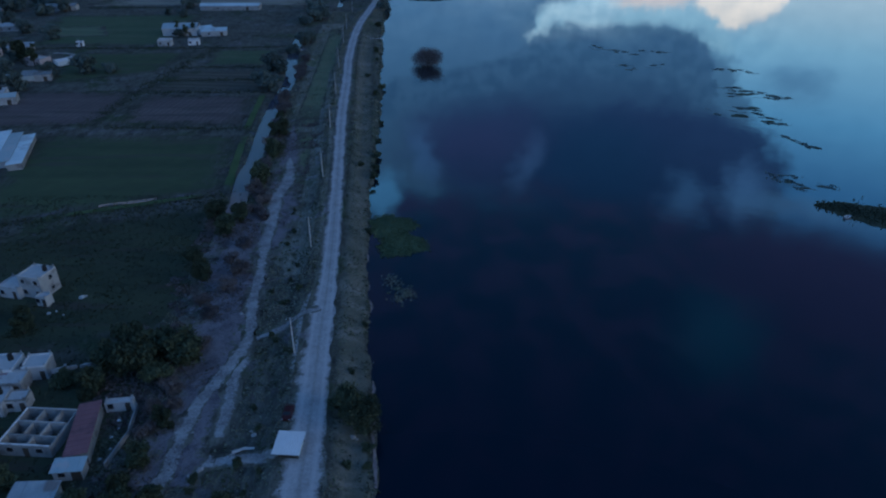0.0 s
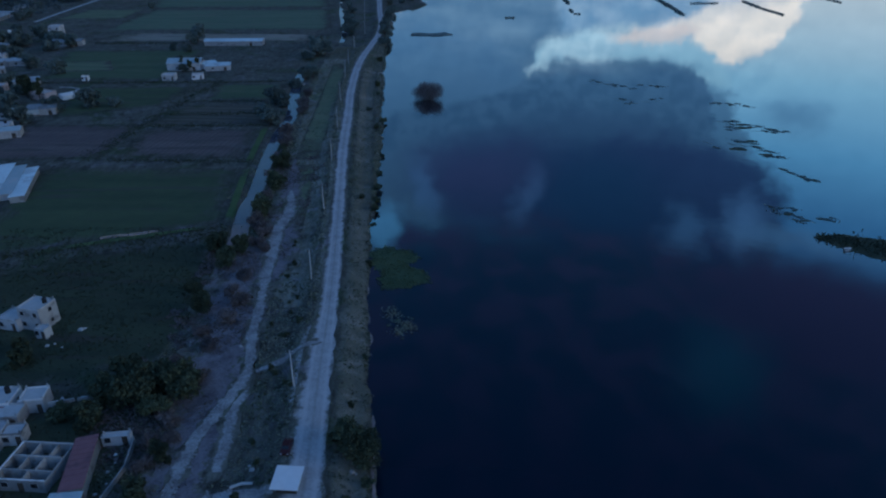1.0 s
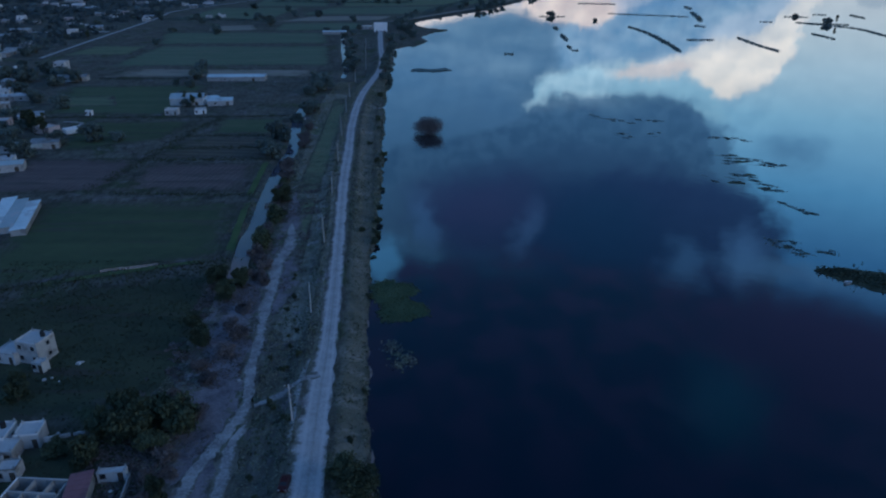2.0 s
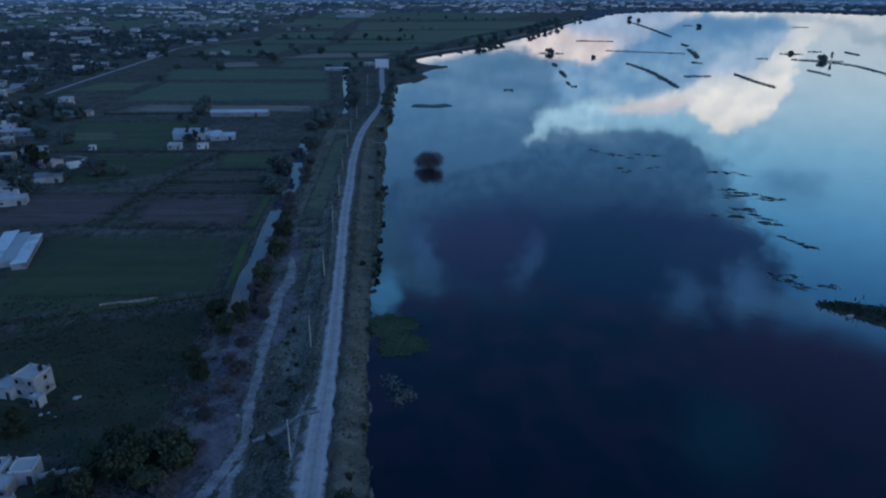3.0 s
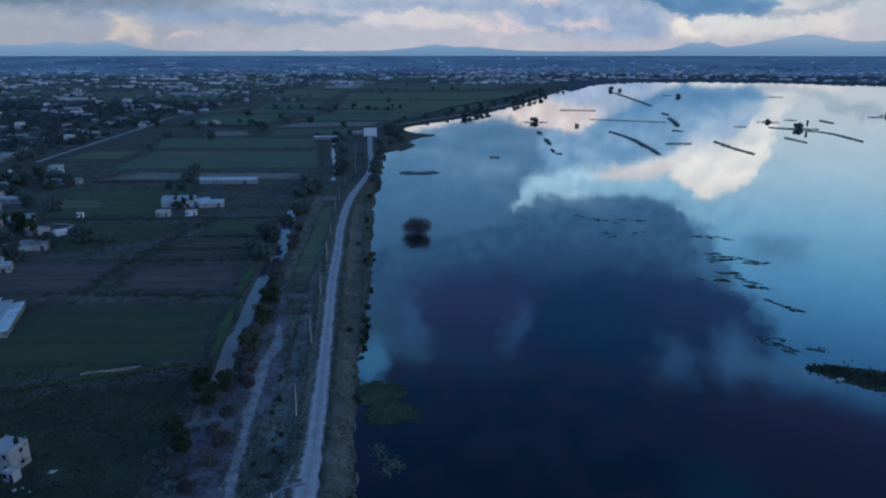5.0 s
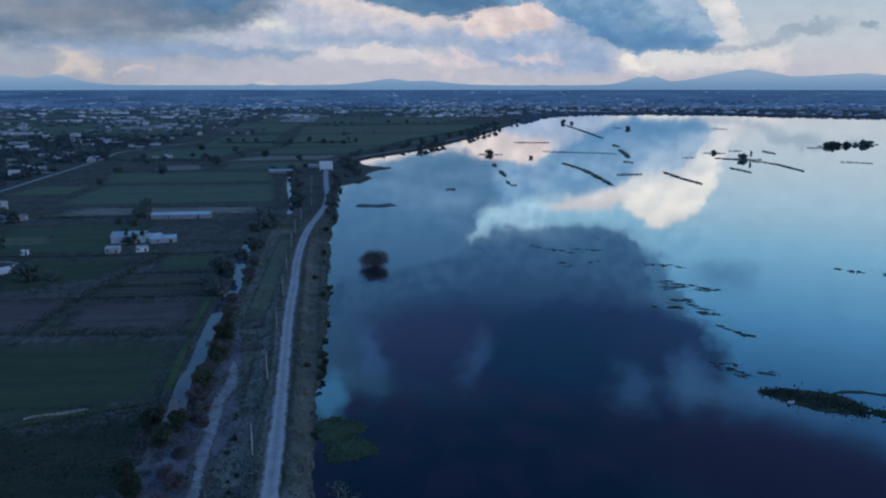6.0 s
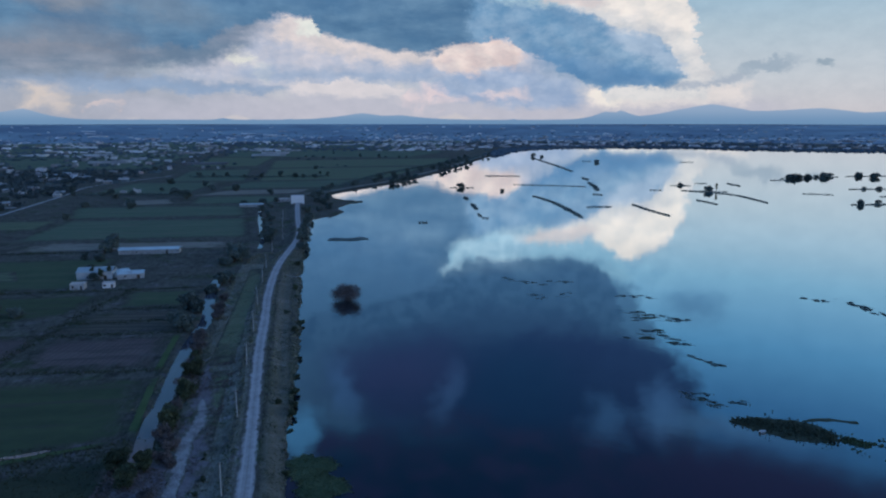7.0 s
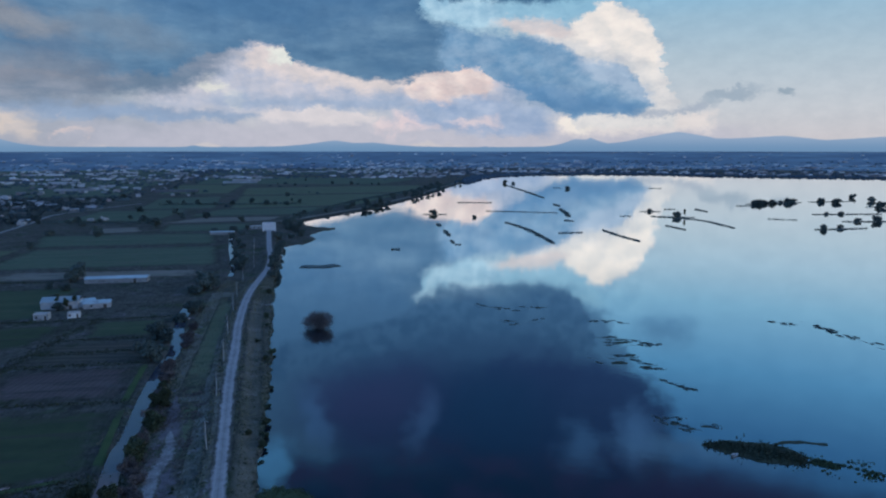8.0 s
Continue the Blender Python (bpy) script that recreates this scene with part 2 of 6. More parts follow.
# it thins to clear blue dusk towards the zenith and behind
opening = W.math("MAXIMUM", W.span(elev, 50.0, 62.0), W.math("MULTIPLY", W.span(xyz[1], -0.1, -0.5), W.span(elev, 4.0, 16.0)))
sky_col = W.mix(opening, sky_col, (0.13, 0.275, 0.60, 1))
# openings in it
cloud(-5.6, 24.8, 1.7, 1.8, (0.15, 0.40, 0.70, 1), 0.5, 0, 0.85)
cloud(-2.0, 21.6, 1.0, 1.8, (0.11, 0.24, 0.48, 1), 0.95, 0, 0.5)
cloud(7.2, 22.2, 0.9, 1.8, (0.11, 0.22, 0.44, 1), 0.95, 12, 0.45)
cloud(20.9, 23.8, 1.6, 1.4, (0.11, 0.25, 0.48, 1), 0.95, 0, 0.5)
cloud(25.3, 22.4, 1.3, 1.8, (0.13, 0.28, 0.54, 1), 0.95, 0, 0.6)
cloud(30, 23.0, 5, 0.8, (0.13, 0.28, 0.50, 1), 0.9, 0, 0.6)
cloud(26, 33.8, 3.5, 3.0, (0.02, 0.10, 0.17, 1), 0.9, 0, 0.8)
cloud(35, 28.4, 12, 3.9, (0.034, 0.034, 0.095, 1), 0.6, 4, 0.9)
cloud(3, 20.5, 4, 2.0, (0.045, 0.058, 0.155, 1), 0.9, 0, 0.6)
# fine unevenness all over, and the clear dusk sky
sky_col = W.mix(1.0, sky_col, W.mix(W.span(W.math("ADD", W.math("MULTIPLY", fine, 0.5), W.math("MULTIPLY", puff.outputs[0], 0.5)), 0.3, 0.7), (0.93, 0.94, 0.95, 1), (1.06, 1.05, 1.04, 1)), "MULTIPLY")
# lit and shaded sides of the billows
there = W.noise(W.vmath("MULTIPLY", W.vmath("ADD", calm, (0.6, 0.55, 0)).outputs[0], (0.55, 0.85, 1)).outputs[0], 1.0, 7, 0.58).outputs[0]
sides = W.math("MULTIPLY", W.math("SUBTRACT", W.add("ShaderNodeSeparateColor", {0: tatter}).outputs[0], there), W.math("MULTIPLY", W.span(azim, 29.0, 24.0), W.math("MULTIPLY", W.span(elev, 16.0, 11.0), W.span(elev, 1.0, 4.5))))
sky_col = W.mix(1.0, sky_col, W.mix(W.span(sides, -0.3, 0.3, False), (0.84, 0.88, 0.92, 1), (1.16, 1.12, 1.08, 1)), "MULTIPLY")
# blue mountains on the rim of the sky
ridge = W.math("MULTIPLY", W.math("SUBTRACT", W.noise(W.add("ShaderNodeCombineXYZ", {0: azim}).outputs[0], 0.45, 7, 0.62).outputs[0], 0.5), 0.42)
for peak, rise, wide in ((27.5, 1.15, 4.2), (20.9, 0.62, 1.1), (19.7, 0.50, 1.3), (34.8, 0.75, 5.0), (41.2, 0.6, 4.0), (0.4, 0.52, 2.6), (3.5, 0.28, 2.5), (-10.3, 0.12, 0.6),
                         (-26.8, 0.68, 2.8), (-23.7, 0.66, 1.7), (-31.5, 0.4, 4.0), (60, 0.8, 12), (-70, 0.8, 20), (120, 0.9, 25), (-130, 0.9, 25)):
    d = W.math("ABSOLUTE", W.math("DIVIDE", W.math("SUBTRACT", azim, peak), wide))
    ridge = W.math("MAXIMUM", ridge, W.math("ADD", W.math("MULTIPLY", W.math("EXPONENT", W.math("MULTIPLY", W.math("POWER", d, 1.4), -1.0)), rise), W.math("MULTIPLY", ridge, 0.5)))
over = W.math("SUBTRACT", elev, ridge)
sky_col = W.mix(W.span(over, 0.04, -0.04), sky_col, W.mix(W.span(elev, -0.3, 1.0), lin(116, 144, 172), lin(154, 168, 187)))
below = W.span(elev, -1.0, -0.4)
sky_col = W.mix(below, (0.10, 0.12, 0.16, 1), sky_col)
clear = W.add("ShaderNodeTexSky", sky_type="NISHITA", sun_disc=False, sun_elevation=radians(SUN_EL), sun_rotation=radians(SUN_AZ))
glow = W.add("ShaderNodeBackground", {0: clear.outputs[0], 1: 0.006})
veil = W.add("ShaderNodeBackground", {0: sky_col, 1: 1.0})
both = W.add("ShaderNodeAddShader", {0: glow.outputs[0], 1: veil.outputs[0]})
W.add("ShaderNodeOutputWorld", {0: both.outputs[0]})

sun = new("sun", bpy.data.lights.new("sun", "SUN"))
sun.data.energy, sun.data.angle, sun.data.color = 0.35, radians(25), (1.0, 0.93, 0.86)
sun_dir = Vector((math.sin(radians(SUN_AZ)) * math.cos(radians(SUN_EL)), math.cos(radians(SUN_AZ)) * math.cos(radians(SUN_EL)), math.sin(radians(SUN_EL))))
sun.matrix_world = look(sun_dir * 400, (0, 0, 0))


# ---------------------------------------------------------------- materials
def surface(name, a, b, scale=0.3, rough=0.9, bump=0.3, bump_scale=3.0, c=None, metal=0.0, per_object=0.0, per_island=0.0, furrow=None):
    """A rough outdoor surface: two colours blotched at two scales, a third in patches, fine relief."""
    m = bpy.data.materials.new(name)
    m.use_nodes = True
    n = Nodes(m.node_tree)
    at = n.add("ShaderNodeNewGeometry").outputs["Position"]
    big = n.noise(at, scale * 0.16, 5, 0.6).outputs[0]
    small = n.noise(at, scale, 6, 0.65).outputs[0]
    k = n.math("ADD", n.math("MULTIPLY", n.span(big, 0.3, 0.7), 0.5), n.math("MULTIPLY", n.span(small, 0.3, 0.7), 0.5))
    col = n.mix(k, (*a, 1), (*b, 1))
    if c:
        patch = n.noise(at, scale * 0.45, 3, 0.5).outputs[0]
        col = n.mix(n.span(patch, 0.54, 0.66), col, (*c, 1))
    height = n.noise(at, bump_scale, 5, 0.7).outputs[0]
    if furrow:
        angle, gap = furrow
        turned = n.add("ShaderNodeMapping", {"Vector": at, "Rotation": (0, 0, radians(angle)), "Scale": (1 / gap, 1 / gap, 1 / gap)}).outputs[0]
        wave = n.add("ShaderNodeTexWave", {"Vector": turned, "Scale": 0.31, "Distortion": 0.7, "Detail": 2.0}).outputs[1]
        col = n.mix(n.math("MULTIPLY", wave, 0.55), col, (a[0] * 0.5, a[1] * 0.5, a[2] * 0.5, 1))
        height = n.math("ADD", height, n.math("MULTIPLY", wave, 1.5))
    if per_object:
        r = n.add("ShaderNodeObjectInfo").outputs["Random"]
        f = n.span(r, 0, 1, False, (1 - per_object, 1 + per_object))
        col = n.mix(1.0, col, n.add("ShaderNodeCombineColor", {0: f, 1: f, 2: f}).outputs[0], "MULTIPLY")
    if per_island:
        r = n.add("ShaderNodeNewGeometry").outputs["Random Per Island"]
        f = n.span(r, 0, 1, False, (1 - per_island, 1 + per_island))
        col = n.mix(1.0, col, n.add("ShaderNodeCombineColor", {0: f, 1: f, 2: f}).outputs[0], "MULTIPLY")
    bumped = n.add("ShaderNodeBump", {"Height": height, "Strength": bump, "Distance": 0.2}).outputs[0]
    p = n.add("ShaderNodeBsdfPrincipled", {"Base Color": col, "Roughness": rough, "Metallic": metal, "Normal": bumped, "Specular IOR Level": 0.25})
    n.add("ShaderNodeOutputMaterial", {0: p.outputs[0]})
    return m


def scrub_cover(n, at, k_all=1.0):
    """Colour of rough open ground: dull grass, greener and barer patches, speckled."""
    k = n.math("ADD", n.math("MULTIPLY", n.span(n.noise(at, 0.035, 5, 0.6).outputs[0], 0.3, 0.7), 0.5), n.math("MULTIPLY", n.span(n.noise(at, 0.25, 6, 0.65).outputs[0], 0.3, 0.7), 0.5))
    col = n.mix(k, (0.086, 0.088, 0.070, 1), (0.180, 0.172, 0.146, 1))
    col = n.mix(n.span(n.noise(at, 0.055, 4, 0.6).outputs[0], 0.52, 0.64), col, (0.080, 0.104, 0.054, 1))
    col = n.mix(n.span(n.noise(at, 0.11, 5, 0.65).outputs[0], 0.54, 0.68), col, (0.200, 0.182, 0.190, 1))
    col = n.mix(n.span(n.noise(n.vmath("ADD", at, (37, 11, 0)).outputs[0], 0.16, 5, 0.7).outputs[0], 0.54, 0.64, True, (0, 0.8)), col, (0.048, 0.048, 0.042, 1))
    wisps = n.noise(n.vmath("MULTIPLY", at, (0.9, 0.22, 0.9)).outputs[0], 1.0, 5, 0.7).outputs[0]
    speck = n.span(wisps, 0.3, 0.7, True, (0.66 * k_all, 1.36 * k_all))
    return n.mix(1.0, col, n.add("ShaderNodeCombineColor", {0: speck, 1: speck, 2: speck}).outputs[0], "MULTIPLY")


def rough_ground(name, dirt=None, ruts=False, broken=1.1, cover=1.0):
    """Open ground, or dirt that frays out into it where the mesh's "core" value falls off."""
    m = bpy.data.materials.new(name)
    m.use_nodes = True
    n = Nodes(m.node_tree)
    at = n.add("ShaderNodeNewGeometry").outputs["Position"]
    col = scrub_cover(n, at, cover)
    if dirt:
        core = n.add("ShaderNodeAttribute", attribute_name="core").outputs["Fac"]
        fray = n.math("ADD", n.math("MULTIPLY", n.noise(at, 0.55, 6, 0.7).outputs[0], broken), n.math("MULTIPLY", n.noise(at, 0.12, 3, 0.5).outputs[0], broken * 0.45))
        k = n.span(n.math("ADD", core, n.math("SUBTRACT", fray, broken * 0.725)), 0.18, 0.5)
        blotch = n.math("ADD", n.math("MULTIPLY", n.noise(at, 0.3, 6, 0.7).outputs[0], 0.6), n.math("MULTIPLY", n.noise(at, 2.2, 4, 0.7).outputs[0], 0.4))
        bare = n.mix(n.span(blotch, 0.36, 0.64), (*dirt[0], 1), (*dirt[1], 1))
        if ruts:
            rut = n.span(n.math("ABSOLUTE", n.math("SUBTRACT", core, 0.58)), 0.0, 0.16)
            bare = n.mix(n.math("MULTIPLY", n.math("SUBTRACT", 1.0, rut), 0.5), bare, (dirt[1][0] * 1.15, dirt[1][1] * 1.15, dirt[1][2] * 1.15, 1))
            bare = n.mix(n.span(core, 0.86, 1.0, True, (0, 0.35)), bare, (dirt[0][0] * 0.6, dirt[0][1] * 0.62, dirt[0][2] * 0.55, 1))
        col = n.mix(k, col, bare)
    bumped = n.add("ShaderNodeBump", {"Height": n.noise(at, 1.3, 5, 0.7).outputs[0], "Strength": 0.6, "Distance": 0.25}).outputs[0]
    p = n.add("ShaderNodeBsdfPrincipled", {"Base Color": col, "Roughness": 0.95, "Normal": bumped, "Specular IOR Level": 0.2})
    n.add("ShaderNodeOutputMaterial", {0: p.outputs[0]})
    return m


def crop(name, a, b, c=None, furrow=None, streak=0.0):
    """A field: cropped ground in soft bands along the tilling, fraying into rough ground at its edges."""
    m = bpy.data.materials.new(name)
    m.use_nodes = True
    n = Nodes(m.node_tree)
    at = n.add("ShaderNodeNewGeometry").outputs["Position"]
    along = n.add("ShaderNodeMapping", {"Vector": at, "Rotation": (0, 0, radians(streak)), "Scale": (0.012, 0.10, 0.1)}).outputs[0]
    bands = n.noise(along, 1.0, 5, 0.6).outputs[0]
    spots = n.noise(at, 0.18, 6, 0.65).outputs[0]
    grain = n.noise(at, 1.4, 4, 0.7).outputs[0]
    k = n.math("ADD", n.math("MULTIPLY", n.span(bands, 0.32, 0.68), 0.55), n.math("ADD", n.math("MULTIPLY", n.span(spots, 0.3, 0.7), 0.3), n.math("MULTIPLY", n.span(grain, 0.3, 0.7), 0.15)))
    col = n.mix(k, (*a, 1), (*b, 1))
    if c:
        col = n.mix(n.span(n.noise(along, 2.3, 4, 0.6).outputs[0], 0.53, 0.66, True, (0, 0.75)), col, (*c, 1))
    height_in = grain
    if furrow:
        angle, gap, deep = furrow
        turned = n.add("ShaderNodeMapping", {"Vector": at, "Rotation": (0, 0, radians(angle)), "Scale": (1 / gap, 1 / gap, 1 / gap)}).outputs[0]
        wave = n.add("ShaderNodeTexWave", {"Vector": turned, "Scale": 0.31, "Distortion": 1.6, "Detail": 3.0, "Detail Scale": 1.5}).outputs[1]
        col = n.mix(n.math("MULTIPLY", wave, deep), col, (a[0] * 0.55, a[1] * 0.6, a[2] * 0.6, 1))
        height_in = n.math("ADD", grain, wave)
    core = n.add("ShaderNodeAttribute", attribute_name="core").outputs["Fac"]
    fray = n.math("ADD", n.math("MULTIPLY", n.noise(at, 0.16, 6, 0.7).outputs[0], 1.0), n.math("MULTIPLY", grain, 0.4))
    cover = n.span(n.math("ADD", core, n.math("MULTIPLY", n.math("SUBTRACT", fray, 0.7), 1.3)), 0.08, 0.5)
    col = n.mix(cover, scrub_cover(n, at, 0.62), col)
    bumped = n.add("ShaderNodeBump", {"Height": height_in, "Strength": 0.6, "Distance": 0.25}).outputs[0]
    p = n.add("ShaderNodeBsdfPrincipled", {"Base Color": col, "Roughness": 0.95, "Normal": bumped, "Specular IOR Level": 0.2})
    n.add("ShaderNodeOutputMaterial", {0: p.outputs[0]})
    return m


def water(name, ripple, tint, gain):
    """Still water: a dark body under a mirror that strengthens towards a flat glance."""
    m = bpy.data.materials.new(name)
    m.use_nodes = True
    n = Nodes(m.node_tree)
    at = n.add("ShaderNodeNewGeometry").outputs["Position"]
    near = n.noise(at, 0.25, 3, 0.5).outputs[0]
    wide = n.noise(at, 0.02, 2, 0.5).outputs[0]
    h = n.math("MULTIPLY", near, n.span(wide, 0.35, 0.75, True, (0.15, 1.0)))
    bumped = n.add("ShaderNodeBump", {"Height": h, "Strength": ripple, "Distance": 0.3}).outputs[0]
    facing = n.add("ShaderNodeLayerWeight", {0: 0.5}).outputs["Facing"]
    gloss = n.math("MULTIPLY", n.math("POWER", facing, 3.0), gain, True)
    body = n.add("ShaderNodeBsdfDiffuse", {0: (*tint, 1)})
    mirror = n.add("ShaderNodeBsdfGlossy", {"Color": (0.94, 0.98, 1.0, 1), "Roughness": 0.03, "Normal": bumped})
    s = n.add("ShaderNodeMixShader", {0: gloss, 1: body.outputs[0], 2: mirror.outputs[0]})
    n.add("ShaderNodeOutputMaterial", {0: s.outputs[0]})
    return m


LAKE = water("lake_water", 0.05, (0.006, 0.014, 0.028), 1.65)
CANAL = water("canal_water", 0.02, (0.080, 0.084, 0.120), 1.05)
SCRUBLAND = rough_ground("scrub_ground", cover=0.78)
BRUSH = rough_ground("pale_brush_ground", cover=1.42)
GRAVEL = rough_ground("pale_gravel", ((0.18, 0.17, 0.172), (0.44, 0.43, 0.425)), broken=2.3)
EARTH = rough_ground("grey_bare_earth", ((0.112, 0.100, 0.114), (0.250, 0.228, 0.246)), broken=3.2)
BAY = rough_ground("bare_gravel_bay", ((0.25, 0.24, 0.242), (0.45, 0.44, 0.435)), broken=1.5)
ROAD = rough_ground("packed_dirt_road", ((0.33, 0.315, 0.315), (0.51, 0.49, 0.485)), True)
CROP = crop("green_crop", (0.052, 0.072, 0.042), (0.090, 0.118, 0.060), (0.078, 0.078, 0.062))
CROP_DARK = crop("dark_crop", (0.066, 0.096, 0.056), (0.105, 0.138, 0.076), (0.125, 0.125, 0.085))
PASTURE = crop("pale_pasture", (0.118, 0.150, 0.088), (0.185, 0.212, 0.132), (0.100, 0.122, 0.080))
MEADOW = crop("grey_green_meadow", (0.088, 0.128, 0.082), (0.158, 0.196, 0.130), (0.165, 0.160, 0.125))
PLOUGHED = crop("ploughed_earth", (0.104, 0.082, 0.080), (0.185, 0.148, 0.142), (0.080, 0.078, 0.066), (8, 2.4, 0.3))
ROWS = crop("crop_rows", (0.094, 0.090, 0.070), (0.148, 0.132, 0.106), (0.12, 0.102, 0.09), (94, 5.0, 0.6))
STUBBLE = crop("dry_stubble", (0.22, 0.20, 0.16), (0.32, 0.295, 0.245), (0.14, 0.145, 0.11))
WASTE = crop("weedy_waste_ground", (0.034, 0.044, 0.029), (0.074, 0.086, 0.050), (0.066, 0.056, 0.048))
DRY_BANK = crop("dry_bank_grass", (0.092, 0.096, 0.074), (0.205, 0.194, 0.160), (0.255, 0.238, 0.208), streak=96)
VERGE = crop("bright_grass", (0.072, 0.112, 0.044), (0.112, 0.154, 0.064))
LEAF = surface("tree_leaves", (0.046, 0.060, 0.036), (0.078, 0.094, 0.052), 0.5, 0.8, 0.1, 3.0, per_object=0.25, per_island=0.22)
LEAF_DRY = surface("brownish_leaves", (0.104, 0.090, 0.090), (0.168, 0.146, 0.142), 0.5, 0.8, 0.1, 3.0, per_object=0.2, per_island=0.25)
TUFT = surface("dry_grass_tufts", (0.150, 0.172, 0.118), (0.300, 0.290, 0.225), 0.12, 0.95, 0.1, 2.0, per_island=0.25)
REED = surface("reeds", (0.042, 0.056, 0.038), (0.078, 0.088, 0.058), 0.3, 0.9, 0.1, 2.0, per_island=0.4)
# reeds out on the lake: the same plant, its colour raised for painted haze
REED_HAZED = surface("haze_tinted_reeds", (0.110, 0.150, 0.145), (0.165, 0.200, 0.182), 0.1, 0.9, 0.1, 2.0, per_island=0.3)
# leaves of the farther trees, lightened and blued to paint in the haze
LEAF_HAZED = surface("haze_tinted_leaves", (0.092, 0.124, 0.116), (0.136, 0.166, 0.146), 0.2, 0.8, 0.1, 3.0, per_object=0.2, per_island=0.25)
WEED = surface("floating_weed", (0.052, 0.082, 0.044), (0.105, 0.135, 0.070), 0.5, 0.9, 0.4, 2.0)
WEED_LEAF = surface("weed_leaves", (0.058, 0.090, 0.046), (0.120, 0.150, 0.078), 0.25, 0.9, 0.1, 2.0, per_island=0.3)
BARK = surface("bark", (0.06, 0.05, 0.04), (0.11, 0.09, 0.07), 2.0, 0.9, 0.5, 8.0)
PLASTER = surface("white_plaster", (0.52, 0.52, 0.52), (0.70, 0.70, 0.69), 0.7, 0.85, 0.15, 4.0, (0.40, 0.39, 0.38), per_object=0.34)
PLASTER_WARM = surface("pink_plaster", (0.42, 0.33, 0.31), (0.52, 0.42, 0.39), 0.7, 0.85, 0.15, 4.0, per_object=0.2)
BLOCK = surface("grey_concrete_block", (0.30, 0.30, 0.30), (0.44, 0.44, 0.43), 1.0, 0.92, 0.4, 5.0, (0.24, 0.235, 0.23), per_object=0.34)
SHEET = surface("galvanised_sheet", (0.50, 0.60, 0.63), (0.70, 0.80, 0.83), 0.5, 0.5, 0.1, 3.0, (0.44, 0.50, 0.52), per_object=0.12)
SHEET_DULL = surface("dull_grey_sheet", (0.26, 0.29, 0.31), (0.44, 0.48, 0.50), 0.5, 0.6, 0.1, 3.0, (0.24, 0.22, 0.21), per_object=0.3)
SHEET_TEAL = surface("weathered_blue_sheet", (0.34, 0.42, 0.44), (0.45, 0.53, 0.55), 0.8, 0.55, 0.1, 3.0, (0.5, 0.5, 0.5))
RED_ROOF = surface("red_roof_paint", (0.22, 0.105, 0.115), (0.30, 0.15, 0.16), 0.6, 0.8, 0.2, 4.0, (0.19, 0.10, 0.11))
GLASS = surface("dark_window_glass", (0.02, 0.024, 0.03), (0.03, 0.034, 0.04), 1.0, 0.12, 0.0, 2.0)
PAINT_WHITE = surface("white_paint", (0.74, 0.74, 0.74), (0.82, 0.82, 0.82), 1.0, 0.5, 0.05, 4.0)
PAINT_RED = surface("red_car_paint", (0.042, 0.014, 0.016), (0.060, 0.018, 0.020), 1.0, 0.35, 0.0, 4.0)
RUBBER = surface("black_rubber", (0.02, 0.02, 0.02), (0.035, 0.035, 0.035), 2.0, 0.8, 0.1, 8.0)
CONCRETE = surface("pale_concrete", (0.44, 0.43, 0.42), (0.58, 0.57, 0.56), 1.5, 0.85, 0.2, 6.0)
STONE = surface("pale_stone", (0.30, 0.29, 0.28), (0.46, 0.45, 0.44), 1.2, 0.9, 0.5, 5.0)
# woods from the village outwards, with some distance haze mixed into the base colour
HAZED_WOOD = surface("far_woods", (0.060, 0.086, 0.096), (0.096, 0.122, 0.126), 0.02, 0.95, 0.1, 0.2, per_island=0.35)
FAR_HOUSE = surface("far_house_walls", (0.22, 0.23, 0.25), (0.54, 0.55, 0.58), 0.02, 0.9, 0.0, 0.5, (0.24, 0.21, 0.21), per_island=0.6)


def plain_with_haze_glow(name):
    """The backdrop of distance: dull blue farmland and woods in long streaks, with the haze painted as glow."""
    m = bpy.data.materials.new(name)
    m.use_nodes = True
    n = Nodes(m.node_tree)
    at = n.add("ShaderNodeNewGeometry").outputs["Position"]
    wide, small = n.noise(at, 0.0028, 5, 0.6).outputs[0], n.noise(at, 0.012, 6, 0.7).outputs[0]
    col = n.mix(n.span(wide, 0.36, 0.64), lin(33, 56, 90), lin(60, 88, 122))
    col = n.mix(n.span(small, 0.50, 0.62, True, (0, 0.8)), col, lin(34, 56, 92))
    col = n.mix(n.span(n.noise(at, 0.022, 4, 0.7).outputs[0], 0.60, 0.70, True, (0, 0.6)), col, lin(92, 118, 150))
    # no light source: the emission stands in for haze over the distance
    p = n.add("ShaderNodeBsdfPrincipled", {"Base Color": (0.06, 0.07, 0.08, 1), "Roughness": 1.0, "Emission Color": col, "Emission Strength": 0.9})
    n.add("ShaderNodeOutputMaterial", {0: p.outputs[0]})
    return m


FAR_PLAIN_GLOW = plain_with_haze_glow("far_plain")
# farthest walls and trees: base colours paled and blued in place of haze
HAZE_PALE_HOUSE = surface("haze_paled_walls", (0.36, 0.37, 0.40), (0.74, 0.75, 0.77), 0.02, 1.0, 0.0, 0.1, (0.34, 0.30, 0.30), per_island=0.5)
HAZE_BLUE_WOOD = surface("haze_blued_woods", (0.078, 0.108, 0.140), (0.108, 0.138, 0.168), 0.004, 1.0, 0.0, 0.1, per_island=0.12)


